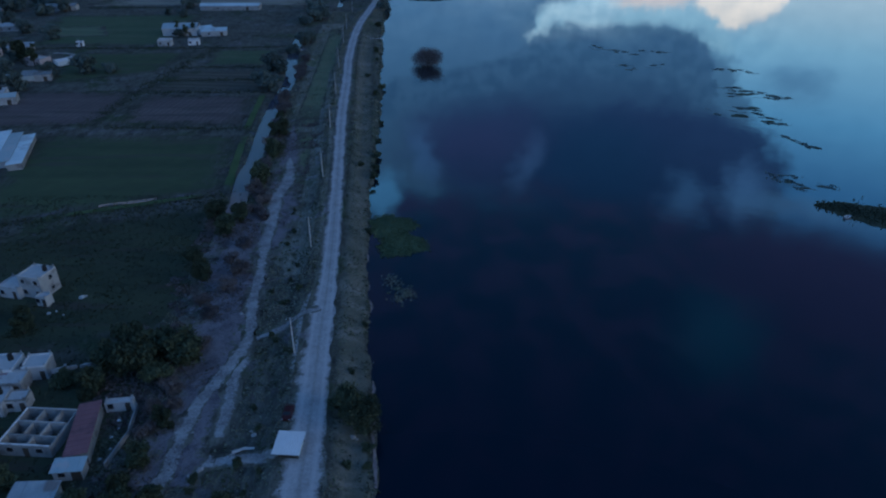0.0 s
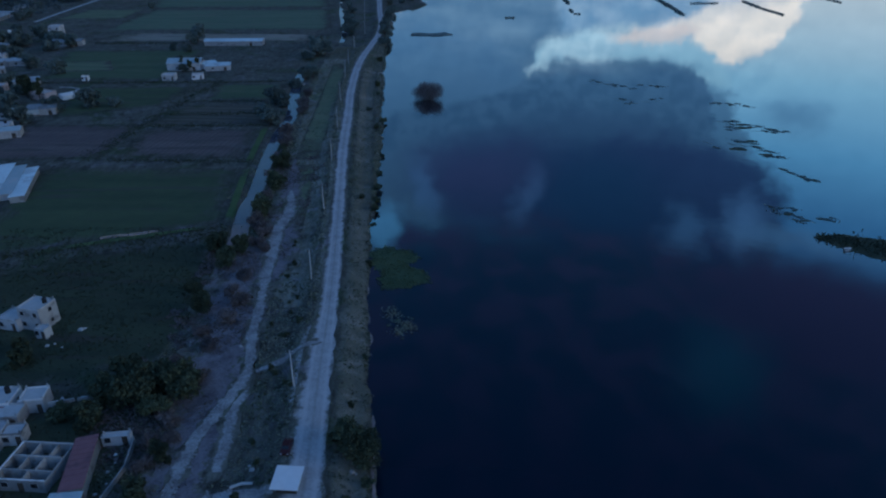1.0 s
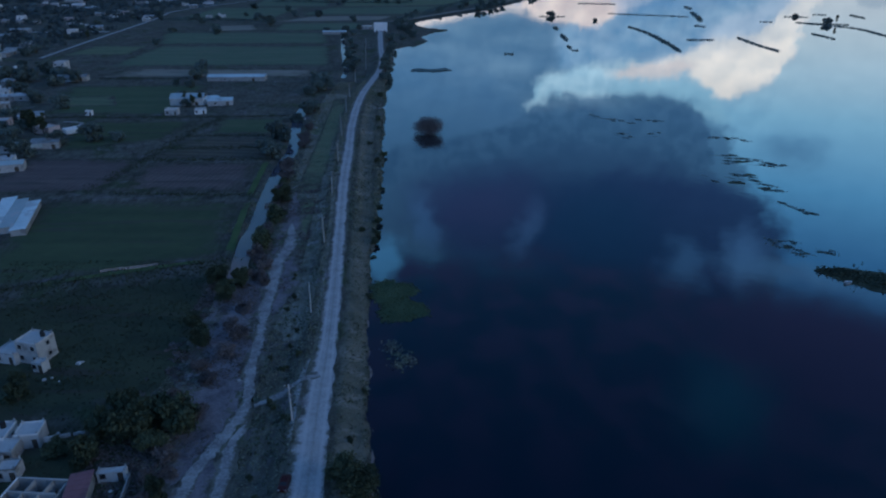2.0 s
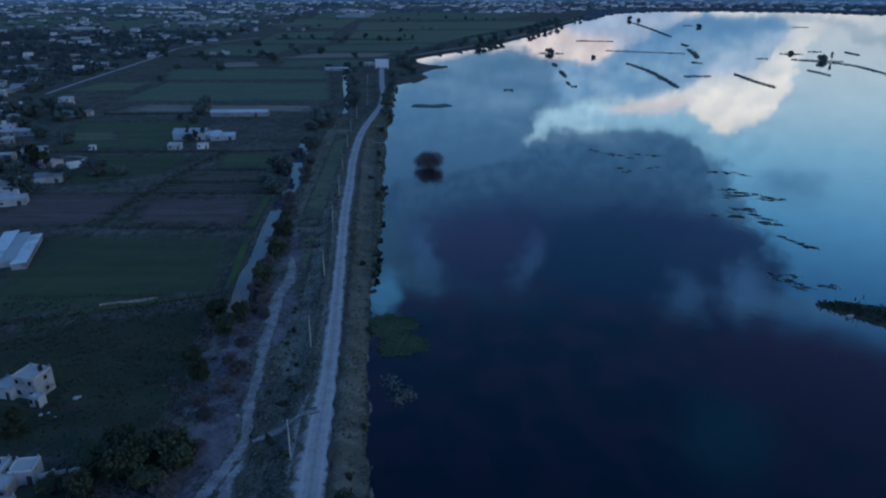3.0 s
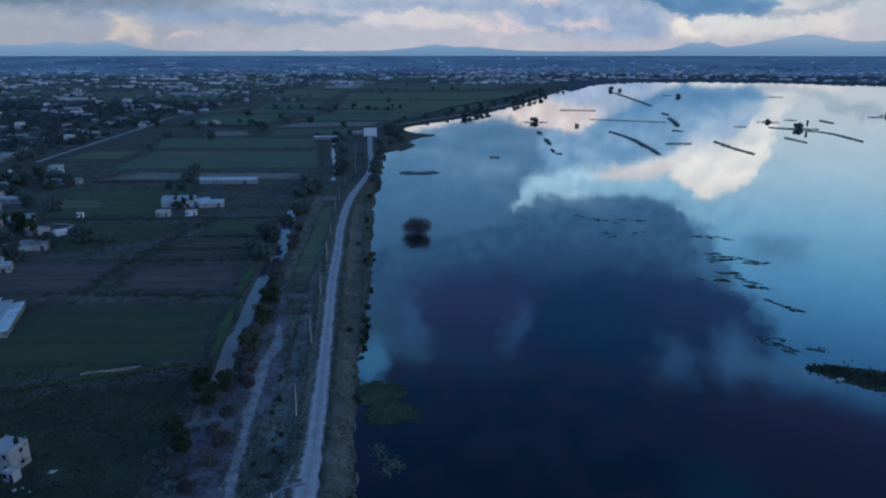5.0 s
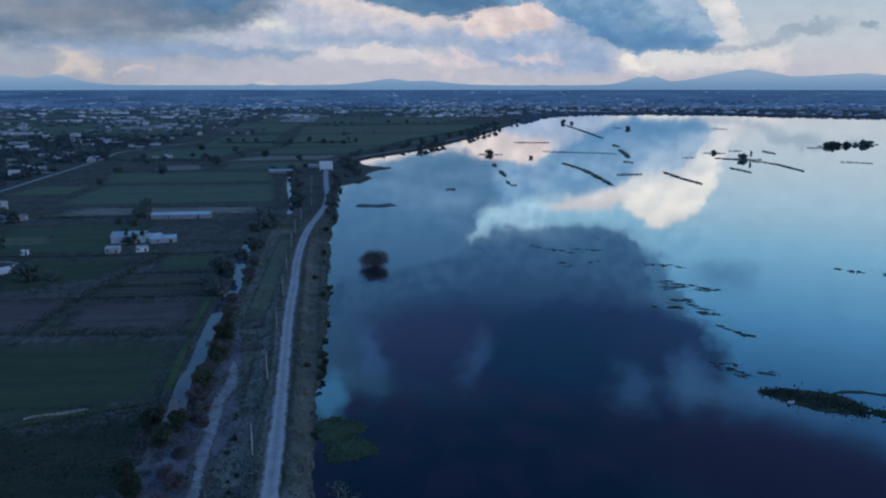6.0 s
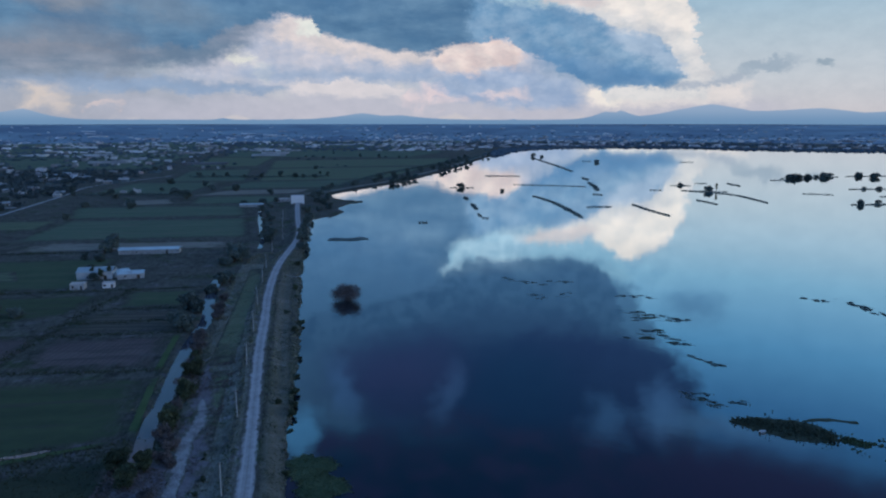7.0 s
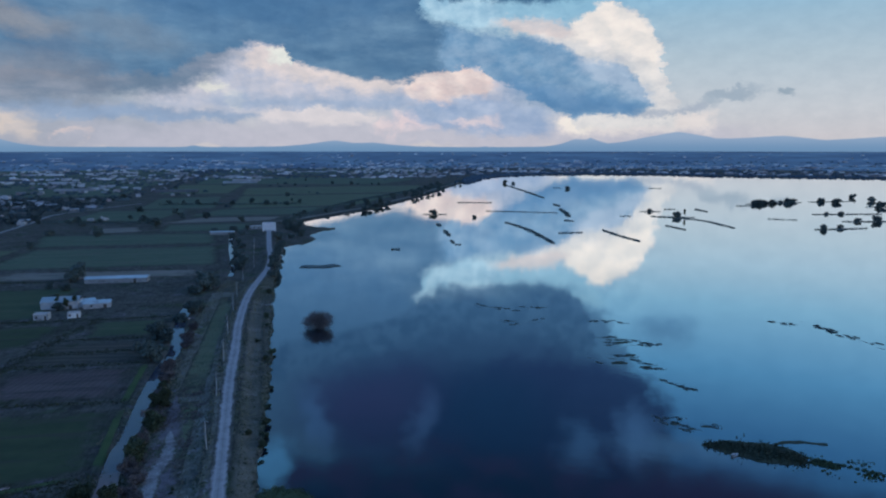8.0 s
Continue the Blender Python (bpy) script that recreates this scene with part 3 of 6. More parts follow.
# ---------------------------------------------------------------- mesh helpers
class Build:
    """Collects corners and faces of one mesh."""

    def __init__(self):
        self.v, self.f = [], []

    def add(self, verts, faces):
        k = len(self.v)
        self.v.extend(verts)
        self.f.extend([tuple(i + k for i in one) for one in faces])
        return self

    def box(self, c, size, turn=0.0, taper=1.0):
        """A box on its base's middle c; taper narrows its top."""
        cs, sn = math.cos(radians(turn)), math.sin(radians(turn))
        vs = []
        for z, k in ((0, 1), (size[2], taper)):
            for sx, sy in ((-1, -1), (1, -1), (1, 1), (-1, 1)):
                x, y = sx * size[0] / 2 * k, sy * size[1] / 2 * k
                vs.append((c[0] + x * cs - y * sn, c[1] + x * sn + y * cs, c[2] + z))
        return self.add(vs, [(3, 2, 1, 0), (4, 5, 6, 7), (0, 1, 5, 4), (1, 2, 6, 5), (2, 3, 7, 6), (3, 0, 4, 7)])

    def tube(self, a, b, ra, rb, n=7):
        a, b = Vector(a), Vector(b)
        d = (b - a).normalized()
        u = d.orthogonal().normalized()
        w = d.cross(u)
        vs = []
        for p, r in ((a, ra), (b, rb)):
            for i in range(n):
                t = math.tau * i / n
                vs.append(tuple(p + (u * math.cos(t) + w * math.sin(t)) * r))
        fs = [(i, (i + 1) % n, n + (i + 1) % n, n + i) for i in range(n)]
        return self.add(vs, fs + [tuple(range(n - 1, -1, -1)), tuple(range(n, 2 * n))])

    def rock(self, c, r, rng, n=7):
        """A lump with an uneven outline."""
        vs, fs = [], []
        for j, (z, k) in enumerate(((0, 1.0), (0.45, 0.95), (0.8, 0.6))):
            for i in range(n):
                t = math.tau * i / n
                q = r * k * rng.uniform(0.75, 1.2)
                vs.append((c[0] + q * math.cos(t), c[1] + q * math.sin(t), c[2] + z * r * rng.uniform(0.8, 1.1)))
        for j in range(2):
            fs += [(j * n + i, j * n + (i + 1) % n, (j + 1) * n + (i + 1) % n, (j + 1) * n + i) for i in range(n)]
        return self.add(vs, fs + [tuple(range(2 * n, 3 * n))])

    def leaves(self, pts, size, rng, lean=1.0):
        """Small leaf clumps at the points, each a bent quad turned at random."""
        k = len(pts)
        a = rng.normal(size=(k, 3))
        a /= np.linalg.norm(a, axis=1)[:, None]
        b = rng.normal(size=(k, 3))
        b[:, 2] *= lean
        b -= a * (a * b).sum(1)[:, None]
        b /= np.linalg.norm(b, axis=1)[:, None]
        s = size * rng.uniform(0.6, 1.4, (k, 1))
        p = np.asarray(pts, float)
        q = np.stack([p - a * s - b * s * 0.6, p + a * s * 0.9 - b * s * 0.7, p + a * s + b * s * 0.6, p - a * s * 0.8 + b * s * 0.8], 1).reshape(-1, 3)
        base = len(self.v)
        self.v.extend(map(tuple, q.tolist()))
        self.f.extend([(base + 4 * i, base + 4 * i + 1, base + 4 * i + 2, base + 4 * i + 3) for i in range(k)])
        return self

    def mesh(self, name, material, smooth=False):
        me = bpy.data.meshes.new(name)
        me.from_pydata(self.v, [], self.f)
        me.materials.append(material)
        if smooth:
            me.polygons.foreach_set("use_smooth", [True] * len(me.polygons))
        me.update()
        return me


def part(name, build, material, parent, label="", smooth=False):
    ob = new(name, build.mesh(name, material, smooth))
    ob.parent = parent
    return tagged(ob, label)


def single(name, build, material, label, category, group="", kind="", smooth=False):
    return tagged(new(name, build.mesh(name, material, smooth)), label, category, group, kind)


def thing(name, label, category, x, y, z=0.0, turn=0.0, group="", kind=""):
    ob = new(name)
    ob.matrix_world = pose(x, y, z, 0, 0, turn)
    return tagged(ob, label, category, group, kind)


def curve(points, step=4.0):
    """A smooth line through the points, as an array of places about step apart."""
    p = np.array(points, float)
    p = np.vstack([2 * p[0] - p[1], p, 2 * p[-1] - p[-2]])
    out = []
    for i in range(1, len(p) - 2):
        n = max(2, int(np.linalg.norm(p[i + 1] - p[i]) / step))
        for t in np.arange(n) / n:
            a, b, c, d = p[i - 1], p[i], p[i + 1], p[i + 2]
            out.append(0.5 * (2 * b + (c - a) * t + (2 * a - 5 * b + 4 * c - d) * t * t + (3 * b - a - 3 * c + d) * t ** 3))
    out.append(p[-2])
    return np.array(out)


def away(x, y, line):
    """Distance of places from a line of points."""
    best = np.full(np.shape(x), 1e9)
    for (ax, ay), (bx, by) in zip(line[:-1], line[1:]):
        dx, dy = bx - ax, by - ay
        t = np.clip(((x - ax) * dx + (y - ay) * dy) / (dx * dx + dy * dy + 1e-9), 0, 1)
        best = np.minimum(best, np.hypot(x - ax - t * dx, y - ay - t * dy))
    return best


def inside(x, y, ring):
    hit = np.zeros(np.shape(x), bool)
    for (ax, ay), (bx, by) in zip(ring, np.roll(ring, -1, 0)):
        hit ^= ((ay > y) != (by > y)) & (x < (bx - ax) * (y - ay) / (by - ay + 1e-12) + ax)
    return hit


def step(lo, hi, v):
    t = np.clip((v - lo) / (hi - lo), 0, 1)
    return t * t * (3 - 2 * t)


def waver(x, y, s):
    """Cheap smooth unevenness between -1 and 1."""
    return (np.sin(x / s * 1.3 + 1.7 * np.sin(y / s * 0.9)) + np.sin(y / s * 1.7 + 1.3 * np.sin(x / s * 1.1 + 2)) + 0.6 * np.sin((x + y) / s * 3.1) + 0.5 * np.sin((x - 2 * y) / s * 4.3)) / 3.1


# ---------------------------------------------------------------- lie of the land
LAND, DIKE = 0.6, 1.5
road_line = curve([(-18, 20), (-22, 60), (-23.4, 87), (-24.4, 101), (-25.9, 119), (-27.3, 141), (-30, 171), (-34, 210), (-40, 268), (-43, 307), (-47, 350), (-50, 405), (-50, 443), (-48.5, 478), (-47, 520), (-49, 570), (-56, 640), (-64, 732), (-66, 760)])
shore_line = curve([(-4, -600), (-5, 0), (-9, 60), (-10.5, 80), (-13, 103), (-15.5, 121), (-19, 158), (-22, 200), (-24, 259), (-29, 331), (-35, 424), (-39, 502), (-41, 582), (-42, 640),
                    (-27, 662), (-14, 690), (-20, 735), (2, 775), (2, 790), (-26, 818), (-29, 863), (11, 933), (70, 1034), (180, 1301), (284, 1603), (420, 1948), (499, 2085), (716, 2190), (1023, 2120), (1200, 1950), (1539, 1743), (2100, 1300), (2500, 400), (2500, -600)], 8)
canal_line = curve([(-60.5, 178), (-61, 188), (-63, 200), (-64, 210), (-64, 219), (-65.5, 234), (-67.5, 252), (-69, 270), (-70, 290), (-70.5, 319), (-76, 352), (-80.5, 389), (-81, 415)])
brook_line = curve([(-71, 500), (-74, 540), (-81, 582), (-90, 640), (-99, 711)])


def height(x, y):
    """Height of the ground."""
    far = np.hypot(x, y)
    sd = np.where(inside(x, y, shore_line), -1.0, 1.0) * away(x, y, shore_line)
    sd = sd + waver(x, y, 3.0) * 0.7 + waver(x, y, 11.0) * np.clip(far / 260, 0.5, 5)
    h = LAND + DIKE * (1 - step(4.2, 8.5, away(x, y, road_line)))
    h = h - 1.5 * (1 - step(1.2, 3.8, away(x, y, canal_line))) - 1.5 * (1 - step(0.4, 2.6, away(x, y, brook_line)))
    h = -1.2 + (1.2 + h) * step(-2.0, 2.2, sd)
    return h + 58 * step(2600, 4700, far)


def ground():
    fine_az = np.arange(-46, 46.01, 0.22)
    az = np.radians(np.concatenate([fine_az, np.arange(50, 314, 4.0)]))
    rad = np.concatenate([np.linspace(0.5, 48, 12), 50 * 1.0115 ** np.arange(0, 410)])
    rad = rad[rad < 5400]
    a, r = np.meshgrid(az, rad)
    x, y = r * np.sin(a), r * np.cos(a)
    z = height(x.ravel(), y.ravel())
    n = len(az)
    b = Build()
    b.v = list(zip(x.ravel().tolist(), y.ravel().tolist(), z.tolist()))
    i = np.arange(len(rad) - 1)[:, None] * n + np.arange(n)[None, :]
    j = np.arange(len(rad) - 1)[:, None] * n + (np.arange(n)[None, :] + 1) % n
    b.f = np.stack([i, i + n, j + n, j], -1).reshape(-1, 4).tolist()
    single("ground", b, SCRUBLAND, "dark scrubby lakeside ground with rough grass and bare earth", "ground", kind="structure", smooth=True)


def ribbon(name, line, wide, material, label, category, lift=0.07, across=6, ragged=0.5, kind="structure", level=None):
    """A strip along a line that lies on the ground (or at a level), with ragged edges."""
    line = np.asarray(line)
    t = np.gradient(line, axis=0)
    t /= np.linalg.norm(t, axis=1)[:, None]
    side = np.stack([t[:, 1], -t[:, 0]], 1)
    w = (wide if np.ndim(wide) else np.full(len(line), wide)) / 2
    rng = np.random.default_rng(len(line))
    cols = []
    for k in np.linspace(-1, 1, across):
        off = k * w + (ragged * (waver(line[:, 0] + 9 * k, line[:, 1], 2.3) + 0.5 * rng.uniform(-1, 1, len(line))) if abs(k) == 1 else 0)
        cols.append(line + side * off[:, None])
    p = np.stack(cols, 1).reshape(-1, 2)
    z = np.full(len(p), level) if level is not None else height(p[:, 0], p[:, 1]) + lift
    b = Build()
    b.v = [(x, y, q) for (x, y), q in zip(p.tolist(), z.tolist())]
    b.f = [(i * across + j, i * across + j + 1, (i + 1) * across + j + 1, (i + 1) * across + j) for i in range(len(line) - 1) for j in range(across - 1)]
    ob = single(name, b, material, label, category, kind=kind, smooth=True)
    ob.data.attributes.new("core", "FLOAT", "POINT").data.foreach_set("value", np.tile(1 - np.abs(np.linspace(-1, 1, across)), len(line)))
    return ob


def field(name, corners, material, label, category="field", lift=0.10, n=26, kind="structure"):
    """A field: four corners in order, with slightly wandering edges and a thin body of its own."""
    c = np.array(corners, float)
    u, v = np.meshgrid(np.linspace(0, 1, n), np.linspace(0, 1, n))
    p = (c[0] * ((1 - u) * (1 - v))[..., None] + c[1] * (u * (1 - v))[..., None] + c[2] * (u * v)[..., None] + c[3] * ((1 - u) * v)[..., None])
    size = np.linalg.norm(c[1] - c[0]) / 90
    edge = (np.minimum.reduce([u, 1 - u, v, 1 - v]) < 1e-6)[..., None]
    jit = np.stack([waver(p[..., 0], p[..., 1], 4.0), waver(p[..., 1], p[..., 0], 5.0)], -1) * size
    p = p + jit * edge
    z = height(p[..., 0].ravel(), p[..., 1].ravel()) + lift
    z = np.where(edge.ravel(), z - lift - 0.02, z)
    b = Build()
    b.v = [(x, y, q) for (x, y), q in zip(p.reshape(-1, 2).tolist(), z.tolist())]
    b.f = [(i * n + j, i * n + j + 1, (i + 1) * n + j + 1, (i + 1) * n + j) for i in range(n - 1) for j in range(n - 1)]
    ob = single(name, b, material, label, category, kind=kind, smooth=True)
    wide = min(np.linalg.norm(c[1] - c[0]), np.linalg.norm(c[3] - c[0]))
    core = np.clip(np.minimum.reduce([u, 1 - u, v, 1 - v]) * wide / min(14.0, wide * 0.4), 0, 1)
    ob.data.attributes.new("core", "FLOAT", "POINT").data.foreach_set("value", core.ravel())
    return ob


ground()
b = Build().add([(-58, -700, 0), (2700, -700, 0), (2700, 2400, 0), (-58, 2400, 0)], [(0, 1, 2, 3)])
single("water", b, LAKE, "calm dark lake mirroring the evening clouds", "lake", kind="structure")
ribbon("canal_water", canal_line, 9.6, CANAL, "narrow still canal between reedy banks", "canal", across=2, ragged=0, level=0.02)
ribbon("brook_water", brook_line, 6.0, CANAL, "thin straight brook beside the fields", "brook", across=2, ragged=0, level=0.02)

road_wide = np.interp(road_line[:, 1], [60, 78, 100, 128, 142, 210, 300, 420, 760], [10.5, 10.0, 8.6, 8.4, 6.2, 5.4, 5.8, 6.2, 6.6])
ribbon("road", road_line, road_wide, ROAD, "pale dirt road on top of the dike", "road", lift=0.10, across=13, ragged=0.04)
path_line = curve([(-52, 222), (-50, 212), (-49, 201), (-50, 190), (-48, 175), (-47, 162), (-45, 148), (-44, 135), (-42, 125), (-41, 116), (-41, 107), (-40, 99), (-39.5, 91)], 1.5)
brush_line = curve([(-52, 188), (-53, 172), (-53, 158), (-52, 145), (-50, 132), (-48, 118), (-46, 104), (-46, 92), (-46, 80)], 1.5)
ribbon("bare_earth", brush_line, np.interp(brush_line[:, 1], [80, 92, 104, 120, 150, 172, 188], [13, 13, 13, 15, 18, 13, 5]), EARTH, "grey bare earth along the track", "bare ground", lift=0.20, across=13, ragged=1.5)
verge_line = curve([(-57, 256), (-53, 228), (-50, 205), (-48, 188), (-46, 170), (-46, 150)], 1.5)
mid_line = curve([(-36.8, 146), (-39, 170), (-42, 210), (-48.5, 260), (-56, 320), (-64, 400), (-67, 440)], 2.0)
ribbon("rough_ground", mid_line, np.interp(mid_line[:, 1], [146, 160, 210, 260, 320, 440], [5, 14, 17, 20, 18, 14]), BRUSH, "rough brushy ground between the dike and the ditch", "rough ground", lift=0.05, across=9, ragged=1.2)
ribbon("bare_earth", verge_line, np.interp(verge_line[:, 1], [150, 175, 205, 235, 256], [5, 10, 10, 6, 0.4]), EARTH, "grey bare earth beside the ditch", "bare ground", lift=0.235, across=13, ragged=1.5)
ribbon("track", path_line, np.interp(path_line[:, 1], [90, 100, 112, 121, 150, 180, 205, 215, 222], [2.6, 3.4, 4.4, 3.2, 3.4, 4.4, 6.5, 4.0, 0.5]), GRAVEL, "pale gravel track beside the ditch", "track", lift=0.25, across=9, ragged=0.8)
ribbon("track", curve([(-41, 119), (-43, 110), (-45, 103), (-46, 97), (-46.2, 90), (-46, 83), (-47, 74)], 1.5), 3.4, GRAVEL, "second pale wheel track", "track", lift=0.29, across=7, ragged=0.6)
ribbon("footpath", curve([(-41.5, 119), (-37, 122), (-33, 126), (-27.5, 129.5)], 1.0), 2.4, GRAVEL, "thin footpath climbing to the dike road", "footpath", lift=0.16, across=7, ragged=0.3)
ribbon("track", curve([(-43, 84), (-38, 85.5), (-33, 86), (-25, 86.5)], 1.0), 3.6, GRAVEL, "short gravel track to the roadside shelter", "track", lift=0.18, across=7, ragged=0.4)
ribbon("road_shoulder", curve([(-25.8, 103), (-27.4, 110), (-28.6, 117), (-29.4, 123), (-29.8, 128), (-29.4, 132), (-28.8, 136)], 1.0), 6.4, BAY, "bare gravel bay beside the dike road", "road shoulder", lift=0.06, across=9, ragged=0.8)

bank_line = curve([(-11.5, 62), (-13.5, 74), (-15.5, 86), (-17, 100), (-19, 118), (-20.8, 138), (-23, 162), (-25.5, 190), (-28, 225), (-31.5, 262), (-35, 305), (-39, 352), (-43, 410)], 2.0)
ribbon("dike_bank", bank_line, np.interp(bank_line[:, 1], [62, 100, 160, 260, 410], [9.0, 8.6, 8.0, 8.0, 9.0]), DRY_BANK, "dry brownish grass on the lakeside bank of the dike", "bank", lift=0.14, across=9, ragged=0.5)
foot_line = curve([(-10.9, 80), (-12.9, 97), (-13.9, 113), (-15.9, 129), (-17.8, 144), (-19.4, 157)], 1.0)
ribbon("shore_path", foot_line, 0.7, EARTH, "thin pale line of washed earth along the water's edge", "shore", lift=0.30, across=5, ragged=0.15)

field("field", [(-72, 245), (-66, 194), (-140, 166), (-152, 246)], CROP, "green crop field beside the canal")
field("field", [(-127, 256), (-77, 255), (-78, 293), (-129, 296)], PLOUGHED, "purplish-brown ploughed field")
field("field", [(-131, 300), (-80, 301), (-84, 336), (-127, 333)], ROWS, "brown field with dark crop rows")
field("field", [(-179, 308), (-137, 331), (-128, 372), (-202, 370)], CROP, "dull green meadow")
field("field", [(-118, 341), (-84, 343), (-83, 378), (-123, 376)], CROP_DARK, "dull green meadow strip")
field("field", [(-181, 250), (-131, 256), (-133, 300), (-185, 301)], PLOUGHED, "dark ploughed field")
field("field", [(-221, 386), (-154, 380), (-153, 474), (-252, 470)], CROP_DARK, "dark green field")
field("field", [(-226, 404), (-190, 407), (-205, 437), (-237, 432)], PASTURE, "paler grass patch in a dark field", lift=0.2)
field("field", [(-252, 498), (-82, 502), (-86, 531), (-239, 537)], STUBBLE, "tan strip of dry stubble")
field("field", [(-260, 545), (-84, 551), (-101, 657), (-262, 657)], MEADOW, "green field")
field("field", [(-322, 600), (-265, 604), (-268, 657), (-318, 657)], PASTURE, "pale green field")
field("field", [(-270, 668), (-103, 676), (-119, 757), (-295, 757)], MEADOW, "green field")
field("field", [(-252, 764), (-196, 780), (-215, 832), (-262, 815)], STUBBLE, "tan dry field")
field("field", [(-185, 772), (-90, 780), (-90, 850), (-190, 845)], MEADOW, "green field")
field("field", [(-206, 858), (-70, 878), (-60, 930), (-170, 925)], STUBBLE, "tan dry strip")
field("field", [(-190, 945), (-40, 950), (20, 1075), (-165, 1045)], MEADOW, "green lakeside field")
field("field", [(-150, 1060), (40, 1090), (150, 1370), (-170, 1330)], PASTURE, "wide green lakeside field")
field("field", [(-170, 1350), (165, 1400), (220, 1650), (-190, 1600)], PASTURE, "pale green far field")
field("field", [(-280, 1060), (-165, 1062), (-195, 1330), (-300, 1300)], MEADOW, "dark green far field")
field("field", [(-330, 1400), (-195, 1400), (-200, 1750), (-360, 1750)], PASTURE, "pale green far field")
field("field", [(-330, 880), (-210, 890), (-200, 1050), (-320, 1050)], MEADOW, "grey-green far meadow")
field("field", [(-330, 1780), (120, 1700), (260, 2000), (-400, 2300)], MEADOW, "wide grey-green far meadow")
field("field", [(-900, 1350), (-380, 1350), (-420, 2000), (-1200, 2000)], MEADOW, "wide grey-green far farmland")
field("field", [(-1600, 2050), (-420, 2050), (-460, 2880), (-2000, 2880)], MEADOW, "wide grey-green far farmland")
field("field", [(-420, 2350), (280, 2250), (500, 2880), (-420, 2880)], MEADOW, "wide grey-green far farmland")
field("field", [(-67.6, 192), (-64.6, 193), (-71.6, 246), (-74.6, 246)], VERGE, "bright strip of grass along the canal", "grass verge", lift=0.3, n=18)
field("field", [(-75, 246), (-72, 246), (-76.4, 300), (-79.4, 298)], VERGE, "bright strip of grass along the canal", "grass verge", lift=0.3, n=18)
field("field", [(-142, 158), (-62, 190), (-55, 124), (-118, 98)], WASTE, "dark weedy waste ground below the crop field", "waste ground", lift=0.05, n=40)
field("field", [(-118, 100), (-54, 126), (-52, 62), (-110, 62)], WASTE, "dark weedy ground round the yards", "waste ground", lift=0.05, n=40)
field("field", [(-57, 250), (-47, 252), (-58, 430), (-67, 430)], PASTURE, "pale strip of rough grass below the dike", "rough grass", lift=0.16)
field("field", [(-52, 186), (-42, 188), (-48, 250), (-57, 248)], PASTURE, "pale strip of rough grass below the dike", "rough grass", lift=0.16)
field("field", [(-66, 196), (-69, 192), (-118, 173.5), (-117, 177)], VERGE, "grassy headland of the crop field", "grass verge", lift=0.22, n=18)

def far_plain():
    """The plain beyond the lake with its painted haze glow, a sheet just over the ground that climbs to the foot of the
    hills.
    """
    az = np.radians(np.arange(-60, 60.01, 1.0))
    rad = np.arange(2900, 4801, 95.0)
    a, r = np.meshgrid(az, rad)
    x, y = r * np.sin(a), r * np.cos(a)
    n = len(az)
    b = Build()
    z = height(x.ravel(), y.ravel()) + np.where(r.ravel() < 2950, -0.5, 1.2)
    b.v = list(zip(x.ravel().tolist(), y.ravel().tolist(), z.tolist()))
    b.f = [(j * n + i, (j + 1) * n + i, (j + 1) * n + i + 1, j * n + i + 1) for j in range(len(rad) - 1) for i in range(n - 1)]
    single("far_plain_backdrop", b, FAR_PLAIN_GLOW, "dark blue plain below the mountains, haze painted as glow", "plain", kind="structure", smooth=True)


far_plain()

# ---------------------------------------------------------------- trees and shrubs
def tree_builds(h, r, seed, blobs, n, leaf, bare=0.35, low=0.3, limbs=7, trunk_r=0.28):
    """Trunk with limbs, and a crown of leaf clumps gathered in uneven masses."""
    rng = np.random.default_rng(seed)
    trunk, crown = Build(), Build()
    fork = Vector((rng.uniform(-0.3, 0.3), rng.uniform(-0.3, 0.3), h * bare))
    mid = Vector((fork.x * 0.3, fork.y * 0.6, h * bare * 0.5))
    trunk.tube((0, 0, -0.4), mid, trunk_r * 1.25, trunk_r, 8).tube(mid, fork, trunk_r, trunk_r * 0.8, 8)
    for i in range(blobs):
        t = math.tau * (i + rng.uniform(-0.3, 0.3)) / blobs * 1.62
        q = r * rng.uniform(0.15, 0.72)
        z = h * (low + (0.86 - low) * rng.uniform(0, 1) ** 0.8) * (1 - 0.18 * q / r)
        c = np.array([q * math.cos(t), q * math.sin(t), z])
        size = np.array([1, 1, 0.8]) * r * rng.uniform(0.30, 0.50)
        if i < limbs:
            elbow = fork.lerp(Vector(c), 0.5) + Vector((0, 0, -0.06 * h))
            trunk.tube(fork, elbow, trunk_r * 0.55, trunk_r * 0.35, 5).tube(elbow, c, trunk_r * 0.35, trunk_r * 0.1, 5)
        k = n // blobs
        d = rng.normal(size=(k, 3))
        d /= np.linalg.norm(d, axis=1)[:, None]
        p = c + d * size * rng.uniform(0.45, 1.08, (k, 1))
        p[:, 2] = np.maximum(p[:, 2], 0.15)
        crown.leaves(p, leaf, rng)
    return trunk, crown


